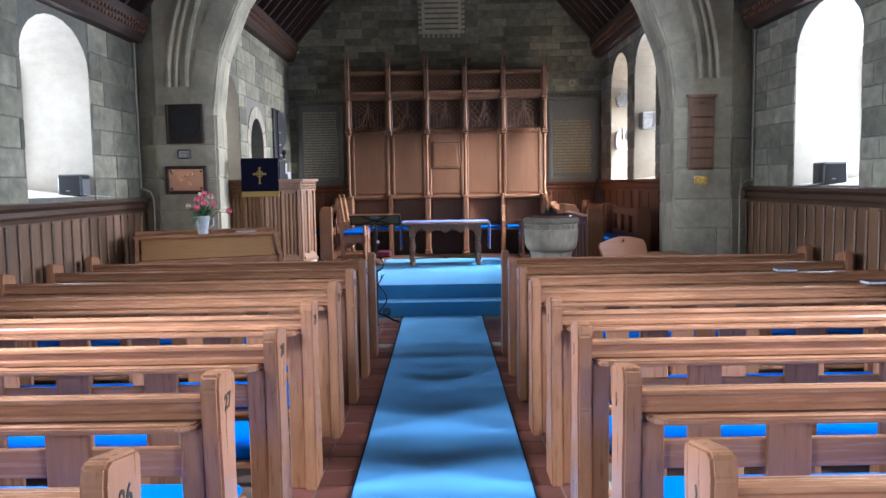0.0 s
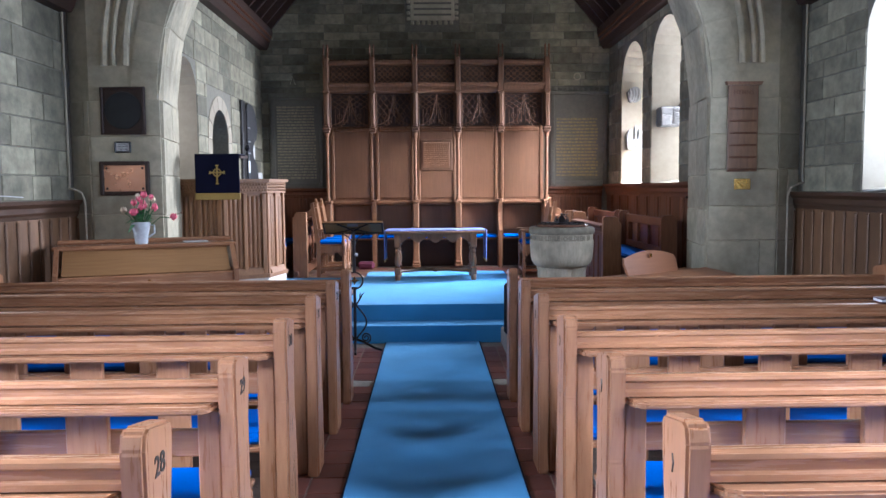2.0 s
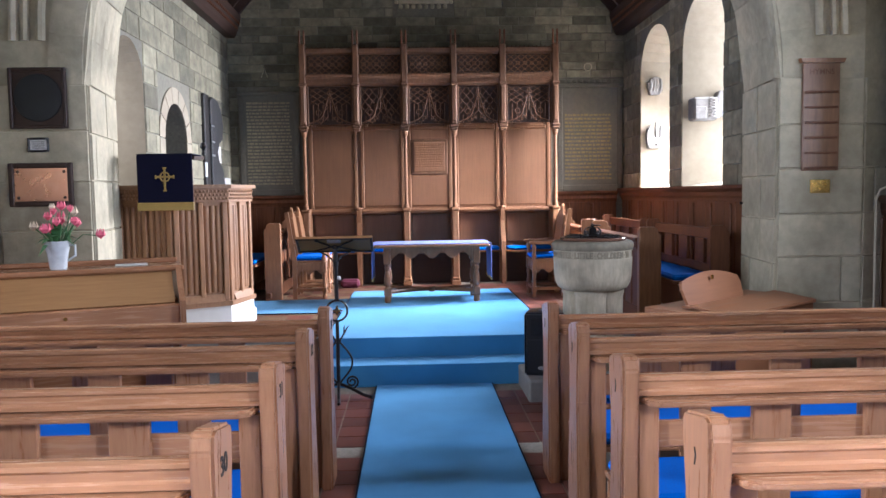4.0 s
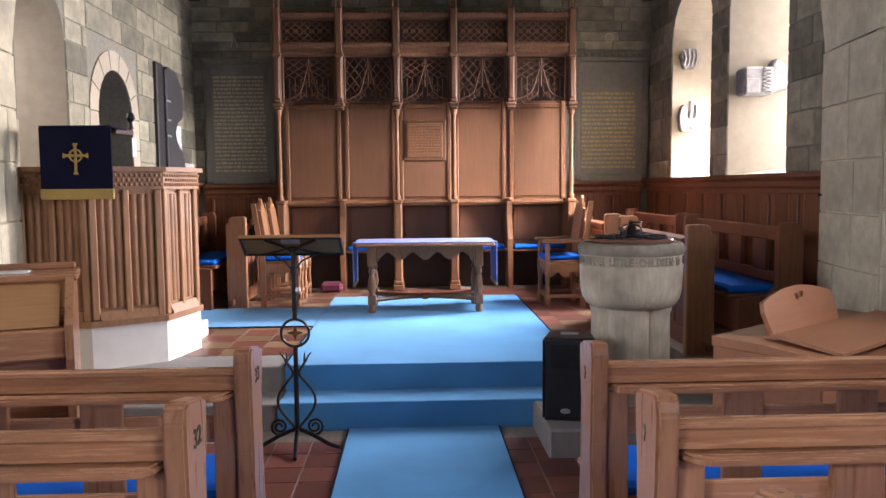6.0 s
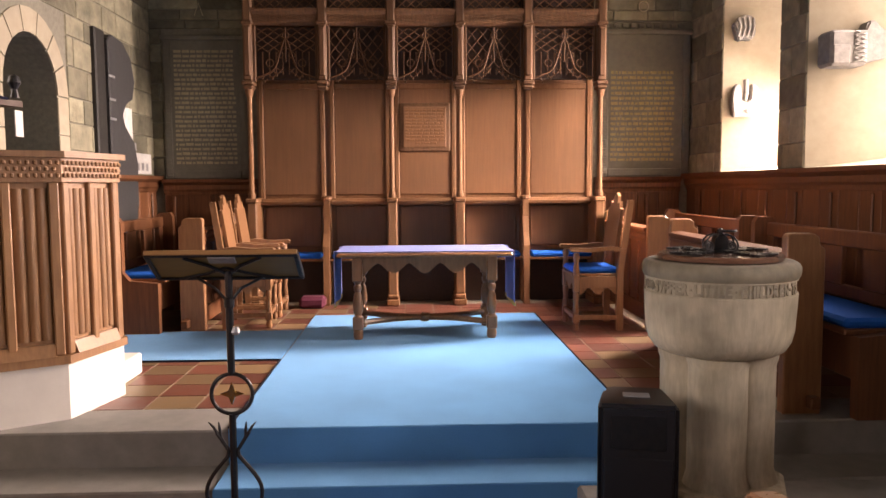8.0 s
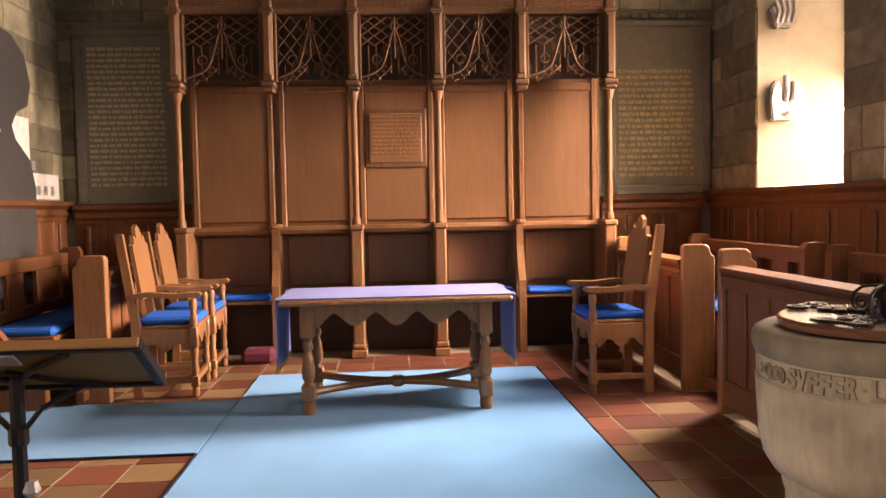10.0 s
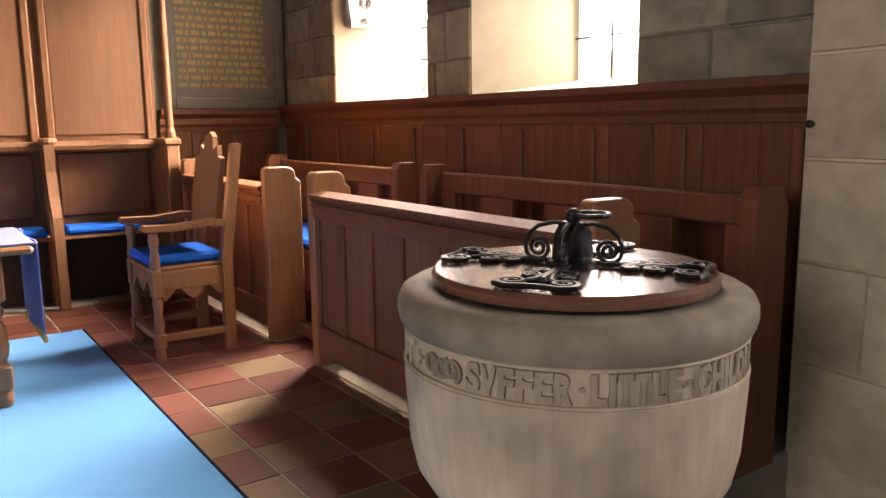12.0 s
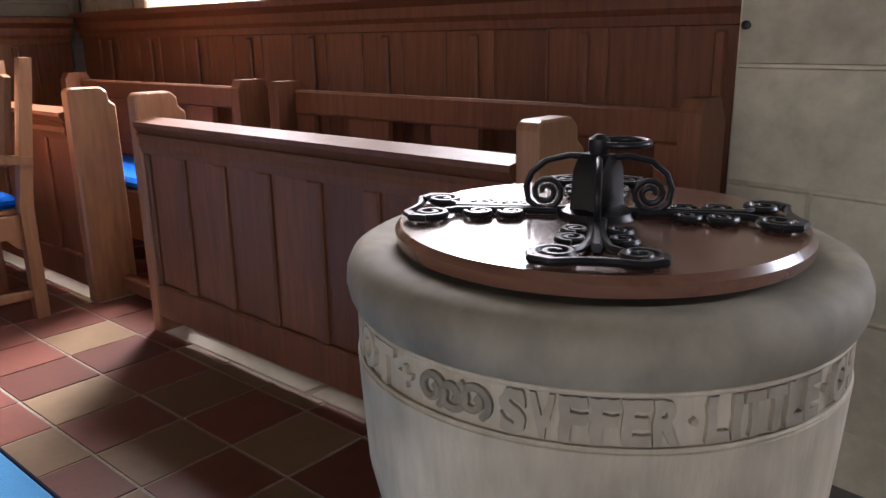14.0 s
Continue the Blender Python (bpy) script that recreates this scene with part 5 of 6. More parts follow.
# ---- console with a shaped music board ----
console = thing("keyboard_console", "plain brown wooden console with a curved music board", "organ", at=(1.36, 7.80, 0), turn=37)
CONS = mat("plain_brown_veneer", (0.36, 0.155, 0.068), 0.4, grain=(0.28, 0.118, 0.052), scale=6, stretch=(0.5, 5, 5), bump=0.0003)
part("body", bx(0.0, 1.25, -0.52, 0.0, 0.0, 0.70, 0.008), CONS, console)
part("top", prism([(-0.53, 0.70), (0.0, 0.70), (0.0, 0.745), (-0.25, 0.74), (-0.53, 0.715)], 'x', -0.01, 1.26), CONS, console)
pts = [(0.18, 0.745), (0.86, 0.745), (0.88, 0.86)]
for i in range(11):
    f = i / 10
    pts.append((0.86 - 0.68 * f, 0.88 + 0.085 * math.sin(math.pi * (0.12 + 0.76 * f))))
pts.append((0.16, 0.86))
b = prism(pts, 'y', -0.01, 0.012)
bmesh.ops.transform(b, matrix=pose(0, -0.2, 0.0) @ pose(0, 0, 0.745, -20, 0, 0) @ pose(0, 0, -0.745), verts=b.verts)
part("music_board", b, CONS, console, "curved light brown music board")
part("board_ledge", bx(0.12, 0.92, -0.26, -0.19, 0.742, 0.757, 0.004), CONS, console)
part("key_lid", prism([(-0.56, 0.715), (-0.265, 0.757), (-0.265, 0.772), (-0.56, 0.732)], 'x', 0.10, 1.2), CONS, console, "sloping key lid")
part("catch", bx(0.50, 0.525, -0.175, -0.165, 0.90, 0.93, 0.002), BRASS, console)

# ---- wall tablets ----
def tablet(name, label, x0, x1, z0, z1, tx0, tx1, tz0, tz1, rows, letters):
    ob = thing(name, label, "tablet")
    y = EAST - 0.012
    part("slab", bx(x0, x1, y - 0.02, y, z0, z1, 0.006), SLATE, ob)
    b = bmesh.new()
    for xa, xb in ((x0, x0 + 0.07), (x1 - 0.07, x1)):
        bx(xa, xb, y - 0.034, y - 0.02, z0 + 0.02, z1 - 0.02, 0.008, b)
    bx(x0 + 0.071, x1 - 0.071, y - 0.034, y - 0.02, z0, z0 + 0.08, 0.008, b)
    bx(x0 - 0.02, x1 + 0.02, y - 0.05, y - 0.02, z1 - 0.03, z1 + 0.02, 0.008, b)
    n = int((z1 - z0) / 0.09)
    for k in range(n):
        zz = z0 + 0.05 + k * 0.09
        for xa in (x0 + 0.035, x1 - 0.035):
            bx(xa - 0.018, xa + 0.018, y - 0.040, y - 0.034, zz, zz + 0.05, 0.005, b)
    part("carved_border", b, SLATE, ob, "worn carved stone border")
    b = bmesh.new()
    for k in range(rows):
        zz = tz1 - (tz1 - tz0) * (k + 0.5) / rows
        h = (tz1 - tz0) / rows * 0.30
        u = tx0
        while u < tx1 - 0.02:
            w = random.uniform(0.015, 0.075)
            bx(u, min(u + w, tx1), y - 0.024, y - 0.0195, zz - h, zz + h * random.uniform(0.5, 1), 0, b)
            u += w + 0.012
    part("inscription", b, letters, ob, "rows of fine carved lettering")
    return ob


STONELETTER = mat("pale_cut_letters", (0.42, 0.365, 0.235), 0.6, scale=30)
tablet("stone_tablet", "dark stone tablet with pale cut inscription", -2.46, -1.66, 1.525, 2.89, -2.36, -1.77, 1.66, 2.78, 25, STONELETTER)
tablet("stone_tablet", "dark stone tablet with gilded inscription", 1.83, 2.72, 1.525, 2.95, 1.93, 2.57, 1.67, 2.58, 18, GILT)
b = bmesh.new()
frieze = thing("stone_frieze", "carved stone frieze above the gilded tablet", "frieze")
for k in range(11):
    bx(1.80 + k * 0.08, 1.855 + k * 0.08, EAST - 0.035, EAST - 0.012, 2.99, 3.03, 0.006, b)
bx(1.79, 2.73, EAST - 0.03, EAST - 0.012, 3.04, 3.06, 0.006, b)
part("dentil_course", b, SLATE, frieze)
mark = thing("wall_symbol", "small carved ring on the wall", "carving")
part("ring", tube(ring_points(2.25, EAST - 0.014, 3.20, 0.05, 0, 360, 20), 0.007, 6), ASHLAR, mark)
mark = thing("wall_symbol", "small carved pointed letter on the wall", "carving")
part("strokes", tube([(-2.15, EAST - 0.014, 3.1), (-2.11, EAST - 0.014, 3.22), (-2.07, EAST - 0.014, 3.1)], 0.006, 6), ASHLAR, mark)
high = thing("gable_tablet", "framed stone tablet with toothed border and faint lines", "tablet")
part("slab", bx(-0.30, 0.37, EAST - 0.035, EAST - 0.012, 4.05, 5.1, 0.006), ASHLAR, high)
b = bmesh.new()
for k in range(12):
    zz = 4.05 + k * 0.085
    for xa in (-0.36, 0.372):
        bx(xa, xa + 0.058, EAST - 0.045, EAST - 0.012, zz, zz + 0.055, 0.012, b)
for k in range(8):
    bx(-0.30 + k * 0.085, -0.245 + k * 0.085, EAST - 0.045, EAST - 0.012, 3.985, 4.045, 0.012, b)
part("toothed_border", b, ASHLAR, high)
b = bmesh.new()
for k in range(11):
    zz = 4.12 + k * 0.085
    bx(-0.25, 0.32, EAST - 0.038, EAST - 0.034, zz, zz + 0.03, 0.0, b)
part("inscription", b, SLATE, high)

# ---- pier fittings ----
PY = ARCH0 - 0.0125


def framed(name, label, category, x0, x1, z0, z1, frame_mat, field_mat, w=0.03, dep=0.03):
    ob = thing(name, label, category)
    for a, b_, c, d in ((x0, x0 + w, z0, z1), (x1 - w, x1, z0, z1), (x0 + w, x1 - w, z0, z0 + w), (x0 + w, x1 - w, z1 - w, z1)):
        part("frame", bx(a, b_, PY - dep, PY, c, d, 0.006), frame_mat, ob)
    part("field", bx(x0 + w, x1 - w, PY - dep * 0.5, PY, z0 + w, z1 - w, 0.002), field_mat, ob)
    return ob


DARKBRONZE = mat("dark_bronze", (0.022, 0.026, 0.03), 0.5, 0.2, grain=(0.012, 0.013, 0.016), scale=8)
roundel = framed("bronze_roundel", "dark framed bronze roundel fixed to the pier", "plaque", -2.92, -2.53, 2.0, 2.415, BLACKOAK, BLACKOAK, 0.025)
part("disc", lathe([(0.165, 0), (0.16, 0.01), (0.12, 0.014), (0.01, 0.018)], 0, 0, 32), DARKBRONZE, roundel, "dark bronze disc").matrix_basis = pose(-2.725, PY - 0.014, 2.21, 90, 0, 0)
card = framed("framed_notice", "small black framed white notice on the pier", "notice", -2.815, -2.67, 1.84, 1.94, BLACK, PAPER, 0.014, 0.018)
b = bmesh.new()
for k in range(4):
    bx(-2.785, -2.70, PY - 0.0105, PY - 0.009, 1.866 + k * 0.014, 1.870 + k * 0.014, 0, b)
part("print", b, INK, card)
plate = framed("copper_plaque", "copper memorial plate in a dark wooden frame", "plaque", -2.95, -2.515, 1.465, 1.765, BLACKOAK, COPPER, 0.035)
for x in (-2.89, -2.575):
    for z in (1.525, 1.705):
        part("rosette", lathe([(0.012, 0), (0.008, 0.008)], 0, 0, 8), BLACKOAK, plate).matrix_basis = pose(x, PY - 0.015, z, 90, 0, 0)
board = thing("hymn_board", "slim oak hymn board with empty slots", "board")
part("back", bx(2.635, 2.905, PY - 0.02, PY, 1.635, 2.40, 0.004), FURN, board)
part("cornice", prism([(2.62, 2.40), (2.92, 2.40), (2.935, 2.43), (2.605, 2.43)], 'y', PY - 0.045, PY), FURN, board)
for k in range(6):
    z = 1.645 + k * 0.108
    part("slat", bx(2.65, 2.89, PY - 0.03, PY - 0.02, z, z + 0.018, 0.004), DARK, board)
fold_text("heading", "HYMNS", 0.055, board, DARK, pose(2.77, PY - 0.0205, 2.32, 90, 0, 0), 0.001, "carved heading")
plate = thing("brass_plate", "small brass plate screwed to the pier", "plaque")
part("plate", bx(2.705, 2.85, PY - 0.012, PY, 1.475, 1.57, 0.001), BRASS, plate)
for x in (2.715, 2.84):
    part("screw", lathe([(0.004, 0), (0.003, 0.002)], 0, 0, 8), BRASS, plate).matrix_basis = pose(x, PY - 0.012, 1.522, 90, 0, 0)


def conduit(x, s):
    ob = thing("cable_conduit", "pale painted cable conduit running up the corner", "conduit")
    part("pipe", tube([(x, ARCH0 - 0.03, 3.1), (x, ARCH0 - 0.03, 1.56), (x - s * 0.0, ARCH0 - 0.04, 1.53), (x - s * 0.05, ARCH0 - 0.06, 1.52), (x - s * 0.11, ARCH0 - 0.05, 1.49), (x - s * 0.13, ARCH0 - 0.03, 1.42), (x - s * 0.125, ARCH0 - 0.03, 0.4)], 0.011, 8), PALE, ob)


conduit(NL + 0.03, -1)
conduit(NR - 0.03, 1)

# ---- loudspeakers on the nave sills ----
for x, y, t in ((NL - 0.02, 7.10, 70), (NR + 0.02, 6.92, -70)):
    s = -1 if x < 0 else 1
    ob = thing("sill_loudspeaker", "small black loudspeaker box on the window sill", "loudspeaker", at=(x + s * 0.1, y, 1.47), turn=-10 * s)
    part("cabinet", bx(-0.10, 0.10, -0.16, 0.16, 0.0, 0.2, 0.012), BLACK, ob)
    part("grille", bx(-0.09, 0.09, -0.165, -0.159, 0.012, 0.188, 0.004), BLACK, ob)
    part("side_panel", bx(0.1, 0.104, -0.13, 0.13, 0.012, 0.158, 0.001), GREYMETAL, ob)
    part("badge", bx(-0.03, 0.0, -0.168, -0.164, 0.05, 0.058, 0.001), GREYMETAL, ob)
    ob2 = thing("white_lead", "thin white cable hanging from the sill", "cable")
    part("lead", tube([(x - s * 0.02, y - 0.1, 1.49), (x - s * 0.06, y - 0.02, 1.475), (x - s * 0.09, y + 0.1, 1.47), (x - s * 0.09, y + 0.3, 1.46)], 0.004, 6), PAPER, ob2)

# ---- carved fragments in the chancel windows ----
def fragment(label, at, size, seed, turn=0, holes=False):
    ob = thing("carved_fragment", label, "carved stone", "carved stone fragments", at=at, turn=turn)
    r = random.Random(seed)
    pts = []
    for i in range(15):
        a = 2 * math.pi * i / 15
        k = 0.5 * r.uniform(0.72, 1.05)
        c, s = math.cos(a), math.sin(a)
        sq = 1 / max(abs(c), abs(s)) ** 0.6
        pts.append((size[0] * k * c * sq, size[1] * k * s * sq))
    b = prism(pts, 'y', -size[2], 0.02)
    bmesh.ops.bevel(b, geom=list(b.edges), offset=0.012, segments=2, affect='EDGES', clamp_overlap=True)
    part("body", b, BLUEGREY, ob)
    return ob


f1 = fragment("small weathered carved stone fixed in the window splay", (2.90, 12.50, 2.82), (0.22, 0.24, 0.06), 3)
for k in range(4):
    part("ridge", tube([(-0.07 + k * 0.04, -0.062, -0.08), (-0.05 + k * 0.04, -0.068, 0.0), (-0.07 + k * 0.045, -0.062, 0.08)], 0.011, 6), BLUEGREY, f1)
f2 = thing("carved_fragment", "rounded weathered stone with a slotted top fixed in the splay", "carved stone", "carved stone fragments", at=(2.92, 12.50, 2.20))
b = prism([(-0.11, -0.16), (0.06, -0.16), (0.11, -0.13), (0.135, -0.05), (0.13, 0.06), (0.09, 0.12), (0.045, 0.13), (0.04, 0.0), (0.015, -0.03), (-0.02, -0.03), (-0.04, 0.0), (-0.035, 0.09), (-0.07, 0.14), (-0.11, 0.09), (-0.13, 0.0)], 'y', -0.06, 0.02)
bmesh.ops.bevel(b, geom=list(b.edges), offset=0.012, segments=2, affect='EDGES', clamp_overlap=True)
part("body", b, BLUEGREY, f2)
part("stem", tube([(0.0, -0.03, -0.02), (0.002, -0.05, 0.06), (0.0, -0.04, 0.165)], 0.022, 8), BLUEGREY, f2)
part("boss", tube([(-0.015, -0.062, -0.12), (0.0, -0.072, -0.11), (0.02, -0.062, -0.12)], 0.018, 8), BLUEGREY, f2)
f3 = thing("carved_fragment", "large carved stone with plaited interlace in the window splay", "carved stone", "carved stone fragments", at=(2.99, 10.98, 2.38))
b = bx(-0.20, 0.06, -0.16, 0.03, -0.14, 0.10, 0.02)
part("block", b, BLUEGREY, f3)
part("niche", bx(-0.19, -0.07, -0.175, -0.159, -0.13, 0.0, 0.01), BLUEGREY, f3)
b = bmesh.new()
for k in range(7):
    for s in (-1, 1):
        z0 = -0.12 + k * 0.03
        tube([(-0.04, -0.165, z0), (0.0, -0.172, z0 + 0.016), (0.045, -0.165, z0 + 0.03)] if s > 0 else [(-0.04, -0.165, z0 + 0.03), (0.0, -0.168, z0 + 0.016), (0.045, -0.165, z0)], 0.007, 5, b)
part("interlace", b, BLUEGREY, f3, "plaited interlace carving")
b = prism([(0.06, -0.12), (0.24, -0.08), (0.26, 0.10), (0.17, 0.12), (0.14, 0.17), (0.09, 0.17), (0.06, 0.11)], 'y', -0.12, 0.03)
bmesh.ops.bevel(b, geom=list(b.edges), offset=0.012, segments=2, affect='EDGES', clamp_overlap=True)
part("wing", b, BLUEGREY, f3)

# ---- dark carved board and papers on the chancel wall ----
rail = thing("carved_board", "tall black carved timber held by metal clips", "carving")
part("upright", bx(CL + 0.002, CL + 0.05, 11.93, 12.12, 0.9, 2.72, 0.01), INK, rail)
SLATEBLACK = mat("black_carved_timber", (0.035, 0.035, 0.037), 0.7, scale=20, bump=0.003)
pts = [(12.14, 0.9), (12.60, 0.9), (12.72, 1.3), (12.74, 1.65), (12.66, 1.85), (12.46, 1.98), (12.42, 2.06), (12.50, 2.16), (12.66, 2.22), (12.72, 2.38), (12.64, 2.58), (12.46, 2.69), (12.22, 2.71), (12.14, 2.66)]
b = prism(pts, 'x', CL + 0.005, CL + 0.07)
bmesh.ops.bevel(b, geom=list(b.edges), offset=0.01, segments=1, affect='EDGES', clamp_overlap=True)
part("profile", b, SLATEBLACK, rail, "black timber with a wavy carved outline")
for z in (2.0, 2.16, 2.35):
    part("clip", bx(CL + 0.07, CL + 0.08, 12.12, 12.24, z, z + 0.02, 0.002), GREYMETAL, rail)
for y0, y1, z0, z1 in ((12.80, 13.25, 1.57, 1.76), (12.5, 12.78, 1.75, 2.15)):
    ob = thing("pinned_notice", "pale paper notice on the chancel wall", "notice")
    part("sheet", bx(CL + 0.010, CL + 0.014, y0, y1, z0, z1, 0), PAPER, ob)
    b = bmesh.new()
    for k in range(3):
        bx(CL + 0.0145, CL + 0.0155, y0 + 0.06 + k * 0.12, y0 + 0.12 + k * 0.12, z0 + 0.03, z0 + 0.1, 0, b)
    part("print", b, GREYMETAL, ob)

# ---- small things ----
has = thing("kneeler", "burgundy kneeling cushion on the floor by the seats", "kneeler", at=(-0.98, 12.72, Z2))
part("pad", bx(-0.12, 0.12, -0.09, 0.09, 0.0, 0.11, 0.03), BURGUNDY, has)


def book(x, y, z, turn, material, label, name="hymn_book"):
    ob = thing(name, label, "book", "hymn books on the ledges", at=(x, y, z), turn=turn)
    part("cover", bx(-0.07, 0.07, -0.05, 0.05, 0.0, 0.004, 0.001), material, ob)
    part("pages", bx(-0.066, 0.068, -0.047, 0.047, 0.0045, 0.018, 0.001), PAPER, ob)
    part("cover", bx(-0.07, 0.07, -0.05, 0.05, 0.0185, 0.0225, 0.001), material, ob)
    return ob


REDBOOK = mat("dark_red_cover", (0.09, 0.015, 0.015), 0.6, scale=40)
for x, y, t in ((-2.62, 3.98, 5), (-2.95, 3.24, -8), (2.62, 4.77, 3), (2.4, 5.51, -6), (2.75, 3.98, 4)):
    book(x, y - 0.135, 0.909 * (1.0 - 0.008 * max(0.0, y - 2.5)), t, PAPER if x == -2.62 else REDBOOK, "hymn book lying on a pew ledge")

# ---- tiles, boards and stones of the setting ----
def block_mesh(name, w, h, d, c, material):
    me = bpy.data.meshes.new(name)
    v = [(0, 0, 0), (w, 0, 0), (w, h, 0), (0, h, 0), (c, c, d), (w - c, c, d), (w - c, h - c, d), (c, h - c, d)]
    me.from_pydata(v, [], [(4, 5, 6, 7), (0, 1, 5, 4), (1, 2, 6, 5), (2, 3, 7, 6), (3, 0, 4, 7)])
    me.materials.append(material)
    return me


SHARED = {}


def piece(name, w, h, d, c, material, m, parent):
    """One stone or tile: w by h, standing d out along its own z."""
    key = (name, round(w, 3), round(h, 3), d, c, material.name)
    if key not in SHARED:
        SHARED[key] = block_mesh(name, w, h, d, c, material)
    ob = new(name, SHARED[key])
    ob.parent = parent
    ob.matrix_parent_inverse = parent.matrix_basis.inverted() if parent.matrix_basis != Matrix.Identity(4) else Matrix.Identity(4)
    ob.matrix_basis = m
    return ob


def tile_field(parent, xs, ys, z, pw, ph, skip, pick):
    for i in range(int((xs[1] - xs[0]) / pw + 0.01)):
        for j in range(int((ys[1] - ys[0]) / ph + 0.01)):
            x, y = xs[0] + i * pw, ys[0] + j * ph
            if skip(x, y, x + pw, y + ph):
                continue
            piece("tile", pw - 0.007, ph - 0.007, 0.012, 0.002, pick(i, j), pose(x + 0.0035, y + 0.0035, z - 0.012 + random.uniform(-0.0008, 0.0008), 0, 0, 0), parent)


rt = random.Random(2)
tile_field(floor, (-0.87, 0.87), (2.4, 7.35), 0.0, 0.2075, 0.2075, lambda a, b_, c, d: a > -0.46 + 0.01 and c < 0.45, lambda i, j: REDTILE)
tile_field(floor, (-1.7, 1.72), (7.36, 8.8), 0.0, 0.2075, 0.2075, lambda a, b_, c, d: (a > -0.44 and c < 0.43) or (a > 0.64 and d > 8.22), lambda i, j: REDTILE)
tile_field(floor_chancel, (-1.93, 2.7), (9.485, 13.0), Z2, 0.2575, 0.241, lambda a, b_, c, d: (a > C0 - 0.02 and c < C1 + 0.1 and d < 12.2) or (a > -2.4 and c < C0 and b_ > 10.56 and d < 11.56) or (c < -1.75 and d < 10.1),
           lambda i, j: BUFFTILE if ((i + j) % 2 == 0 and (i < 6 or j < 5)) or ((i + 2 * j) % 5 == 0 and i > 11) else REDTILE)
b = bmesh.new()
y = WEST
k = 0
while y < 7.36:
    for xa, xb in ((NL + 0.05, -0.872), (0.96, NR - 0.05)):
        bx(xa, xb, y + 0.002, min(y + 0.118, 7.358), -0.012, 0.002, 0.002, b)
    y += 0.12
boards = tagged(part("floor_board", b, WOODFLOOR, floor), "dark worn floor boards under the pews", kind="stuff")
b = bmesh.new()
for x0, x1, y0, y1 in ((NL + 0.05, -1.702, 7.36, 8.81), (1.72, NR - 0.05, 7.36, 8.23), (-0.872, 0.96, WEST, 2.4)):
    nx, ny = int((x1 - x0) / 0.21), int((y1 - y0) / 0.21)
    for i in range(nx):
        for j in range(ny):
            bx(x0 + i * (x1 - x0) / nx + 0.004, x0 + (i + 1) * (x1 - x0) / nx - 0.004, y0 + j * (y1 - y0) / ny + 0.004, y0 + (j + 1) * (y1 - y0) / ny - 0.004, -0.012, 0.0, 0.003, b)
tagged(part("far_tile", b, REDTILE, floor), kind="stuff")


def courses(parent, frame_m, u0, u1, z0, z1, holes, hs, ls, material, seed, depth=0.011, chamfer=0.006, name="stone", joint=0.006):
    """Random-length coursed stones on a wall. frame_m maps (u, z, out) to the world; holes are (u0, u1, z0, z1)."""
    r = random.Random(seed)
    z = z0
    while z < z1 - 0.02:
        h = min(r.uniform(*hs), z1 - z)
        if z1 - z - h < 0.05:
            h = z1 - z
        u = u0 - r.uniform(0, ls[0])
        while u < u1:
            w = r.uniform(*ls)
            a, c = max(u, u0), min(u + w, u1)
            u += w
            spans = [(a, c)]
            for ha, hb, hz0, hz1 in holes:
                if z + h > hz0 + 0.01 and z < hz1 - 0.01:
                    spans = [q for s0, s1 in spans for q in ((s0, min(s1, ha)), (max(s0, hb), s1)) if q[1] - q[0] > 0.03]
            for s0, s1 in spans:
                if s1 - s0 > 0.04:
                    piece(name, round(s1 - s0 - joint, 3), round(h - joint, 3), depth, chamfer, material, frame_m @ Matrix.Translation((s0 + joint / 2, z + joint / 2, r.uniform(-0.003, 0.002))), parent)
        z += h


def wall_frame(axis, face, side):
    """u along the wall, then z, then out of the wall."""
    if axis == 'y':     # side wall at x=face, out along side
        return Matrix(((0, 0, side, face), (1, 0, 0, 0), (0, 1, 0, 0), (0, 0, 0, 1)))
    return Matrix(((1, 0, 0, 0), (0, 0, side, face), (0, 1, 0, 0), (0, 0, 0, 1)))


def around(o, grow=0.0):
    return (o[0] - grow, o[1] + grow, o[2], o[3] + o[4] + grow)


W = bpy.data.objects
courses(W["wall_east"], wall_frame('x', EAST, -1), CL, CR, 3.06, 5.4, [(-0.38, 0.44, 3.97, 5.2)], (0.09, 0.17), (0.18, 0.55), STONE, 1)
courses(W["wall_east"], wall_frame('x', EAST, -1), CL, CR, 1.52, 3.06, [(-2.48, -1.64, 1.5, 2.93), (1.79, 2.75, 1.5, 3.07), (-1.6, 1.78, 1.5, 3.06)], (0.14, 0.22), (0.3, 0.5), STONE, 2)
courses(W["wall_chancel_left"], wall_frame('y', CL, 1), ARCH1, EAST, 1.55, 3.62, [around(o) for o in WIN_CL] + [around(DOOR_CL[0], 0.17)], (0.15, 0.24), (0.3, 0.75), STONE, 3)
courses(W["wall_chancel_right"], wall_frame('y', CR, -1), ARCH1, EAST, 1.55, 3.62, [around(o) for o in WIN_CR], (0.16, 0.28), (0.35, 0.75), STONE, 4)
courses(W["wall_nave_left"], wall_frame('y', NL, 1), 3.4, ARCH0, 1.43, 3.06, [around(WIN_NL[2])], (0.13, 0.25), (0.3, 0.75), STONE, 5)
courses(W["wall_nave_right"], wall_frame('y', NR, -1), 3.4, ARCH0, 1.45, 3.10, [around(WIN_NR[2])], (0.13, 0.25), (0.3, 0.75), STONE, 6)
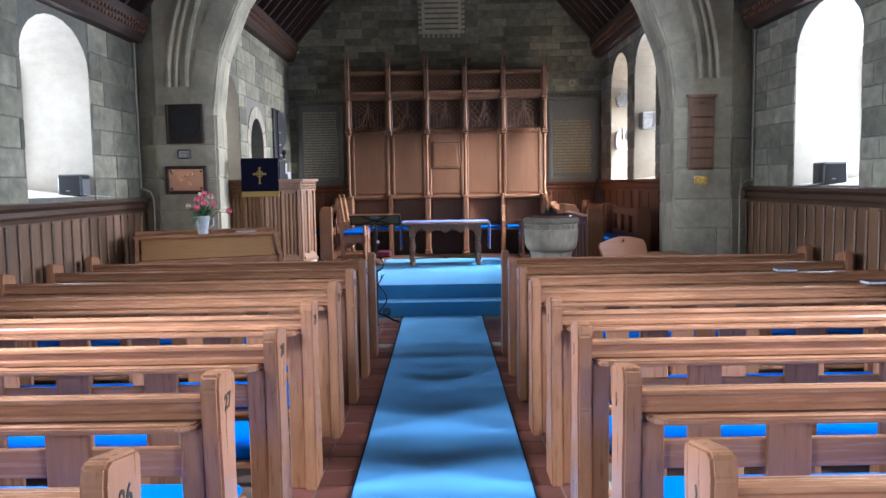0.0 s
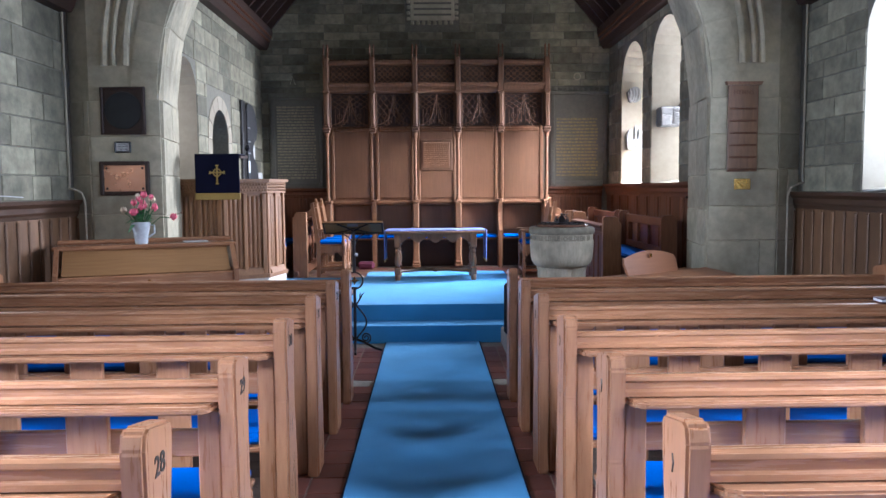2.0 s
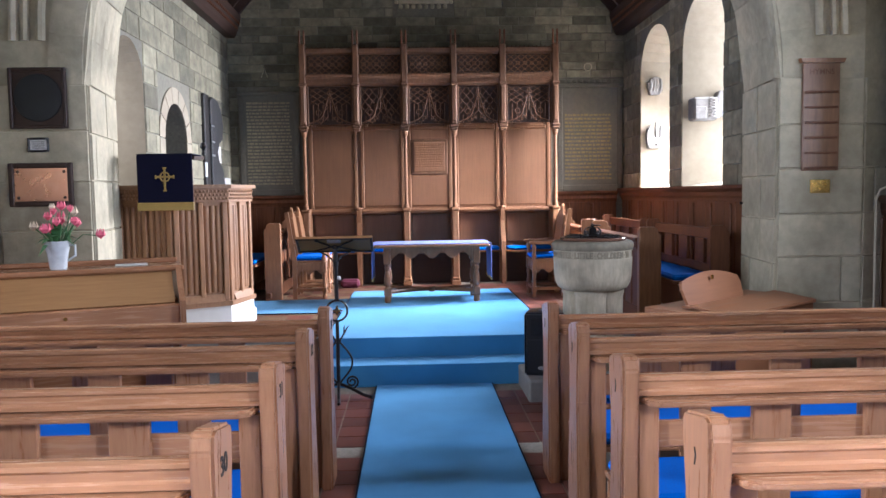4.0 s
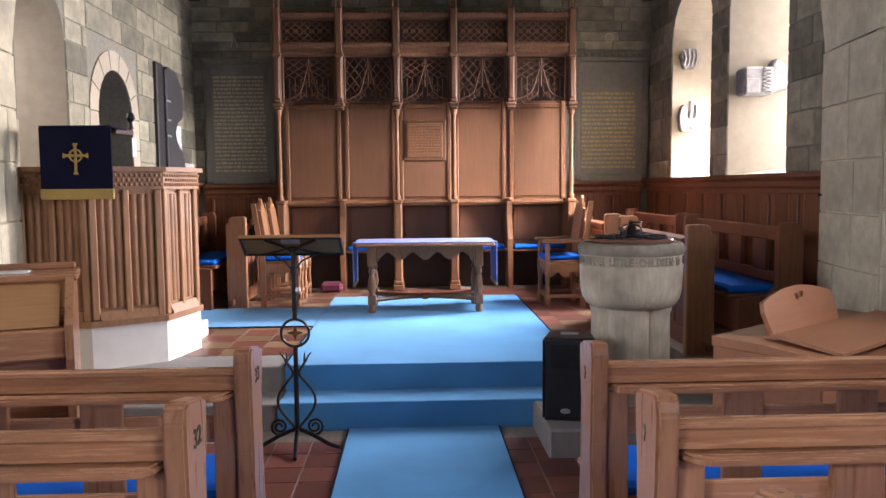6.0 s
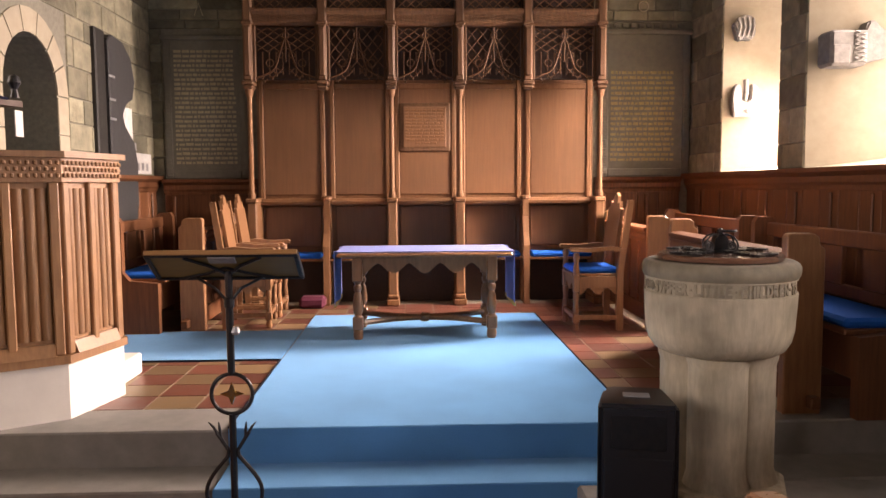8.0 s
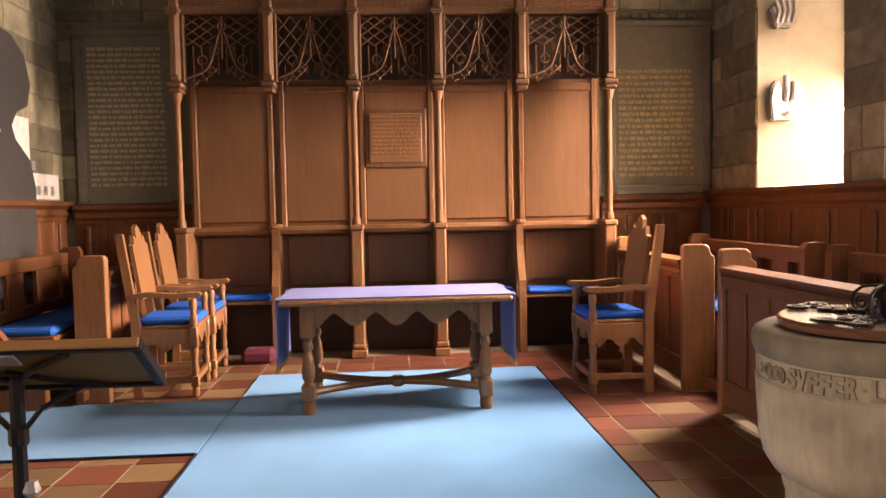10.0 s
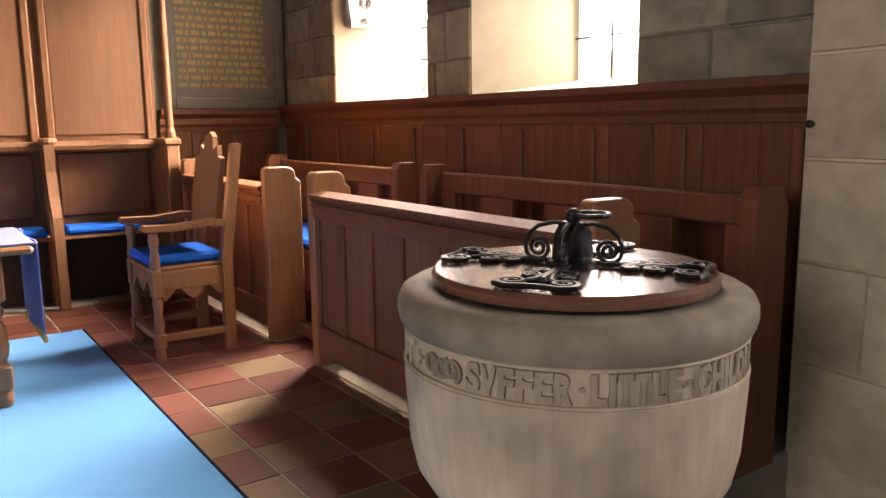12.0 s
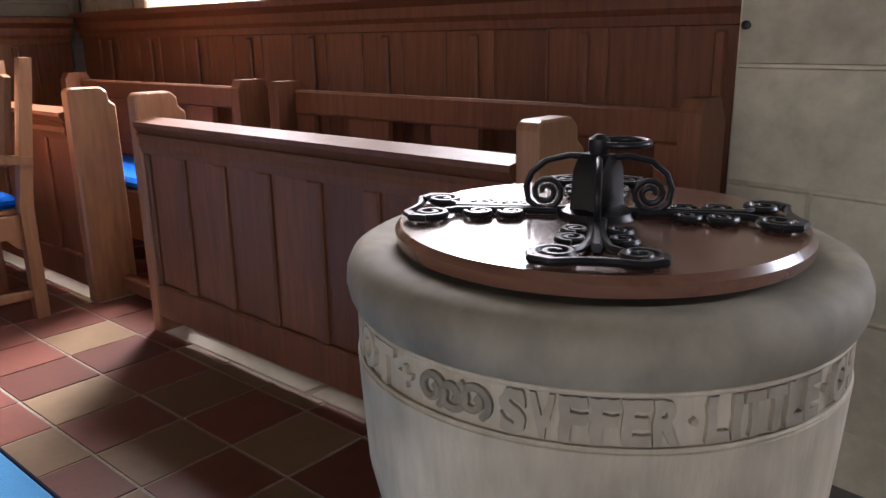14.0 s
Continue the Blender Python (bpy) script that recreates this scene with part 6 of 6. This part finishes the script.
def slant_frame(p, q):
    """A wall face from p to q in plan, u running from p, facing the nave or the arch's middle."""
    d = (Vector(q) - Vector(p)).normalized()
    n = Vector((d.y, -d.x))
    return Matrix(((d.x, 0, n.x, p[0]), (d.y, 0, n.y, p[1]), (0, 1, 0, 0), (0, 0, 0, 1))), (Vector(q) - Vector(p)).length


for pier, flip, seed in ((PIER_L, False, 7), (PIER_R, True, 8)):
    for p, q in ((pier[0], pier[1]), (pier[1], pier[2]), (pier[5], pier[0])):
        fm, length = slant_frame(p, q) if flip else slant_frame(q, p)
        courses(wall_arch, fm, 0.003, length - 0.003, 0.325 if p == pier[5] else 0.0, SPRING, [], (0.31, 0.36), (0.45, 0.62) if p == pier[5] else (0.9, 1.0), ASHLAR, seed, 0.015, 0.004, joint=0.008)
# voussoirs under and round the chancel arch
cx, hw, cx2, hw2 = (AL + AR) / 2, (AR - AL) / 2, (AL2 + AR2) / 2, (AR2 - AL2) / 2
for k in range(24):
    a0, a1 = math.pi * k / 24 + 0.0018, math.pi * (k + 1) / 24 - 0.0018
    b = bmesh.new()
    rows = []
    for a in (a0, (a0 + a1) / 2, a1):
        c, s = math.cos(a), math.sin(a)
        ring = ((cx2, hw2 - 0.008, ARCH1 - 0.003), (cx + 0.06 * (cx2 - cx), hw - 0.008, ARCH0 + 0.05), (cx, hw + 0.03, ARCH0 - 0.009), (cx, hw + 0.26, ARCH0 - 0.009))
        rows.append([b.verts.new((m + r * c, y, SPRING + r * s)) for m, r, y in ring])
    for p, q in zip(rows, rows[1:]):
        for i in range(3):
            b.faces.new([p[i], q[i], q[i + 1], p[i + 1]])
    bmesh.ops.recalc_face_normals(b, faces=b.faces)
    part("voussoir", b, ASHLAR, wall_arch)
# arched doorway surround
o = DOOR_CL[0]
dc, dh = (o[0] + o[1]) / 2, (o[1] - o[0]) / 2
for k in range(7):
    a0, a1 = math.pi * k / 7 + 0.012, math.pi * (k + 1) / 7 - 0.012
    pts = []
    for a in (a0, (a0 + a1) / 2, a1):
        pts.append((dc + dh * math.cos(a), o[3] + o[4] * math.sin(a)))
    for a in (a1, (a0 + a1) / 2, a0):
        pts.append((dc + (dh + 0.165) * math.cos(a), o[3] + (o[4] + 0.165) * math.sin(a)))
    part("voussoir", prism(pts, 'x', CL, CL + 0.012), PALE, W["wall_chancel_left"])
for s in (-1, 1):
    z = 1.55
    while z < 2.08:
        ya, yb = sorted((dc + s * dh, dc + s * (dh + 0.165)))
        part("jamb_stone", bx(CL, CL + 0.012, ya, yb, z, min(z + 0.27, 2.095), 0.004), PALE, W["wall_chancel_left"])
        z += 0.275
# iron pin in the pier above the stalls
pin = thing("iron_pin", "short rusty iron pin let into the pier", "hook")
part("shank", tube([(AR2 + 0.02, 9.10, 1.395), (AR2 - 0.035, 9.10, 1.395)], 0.007, 8), IRON, pin)
part("head", lathe([(0.004, -0.006), (0.012, -0.004), (0.012, 0.004), (0.004, 0.006)], 0, 0, 10), IRON, pin).matrix_basis = pose(AR2 - 0.036, 9.10, 1.395, 0, 90, 0)
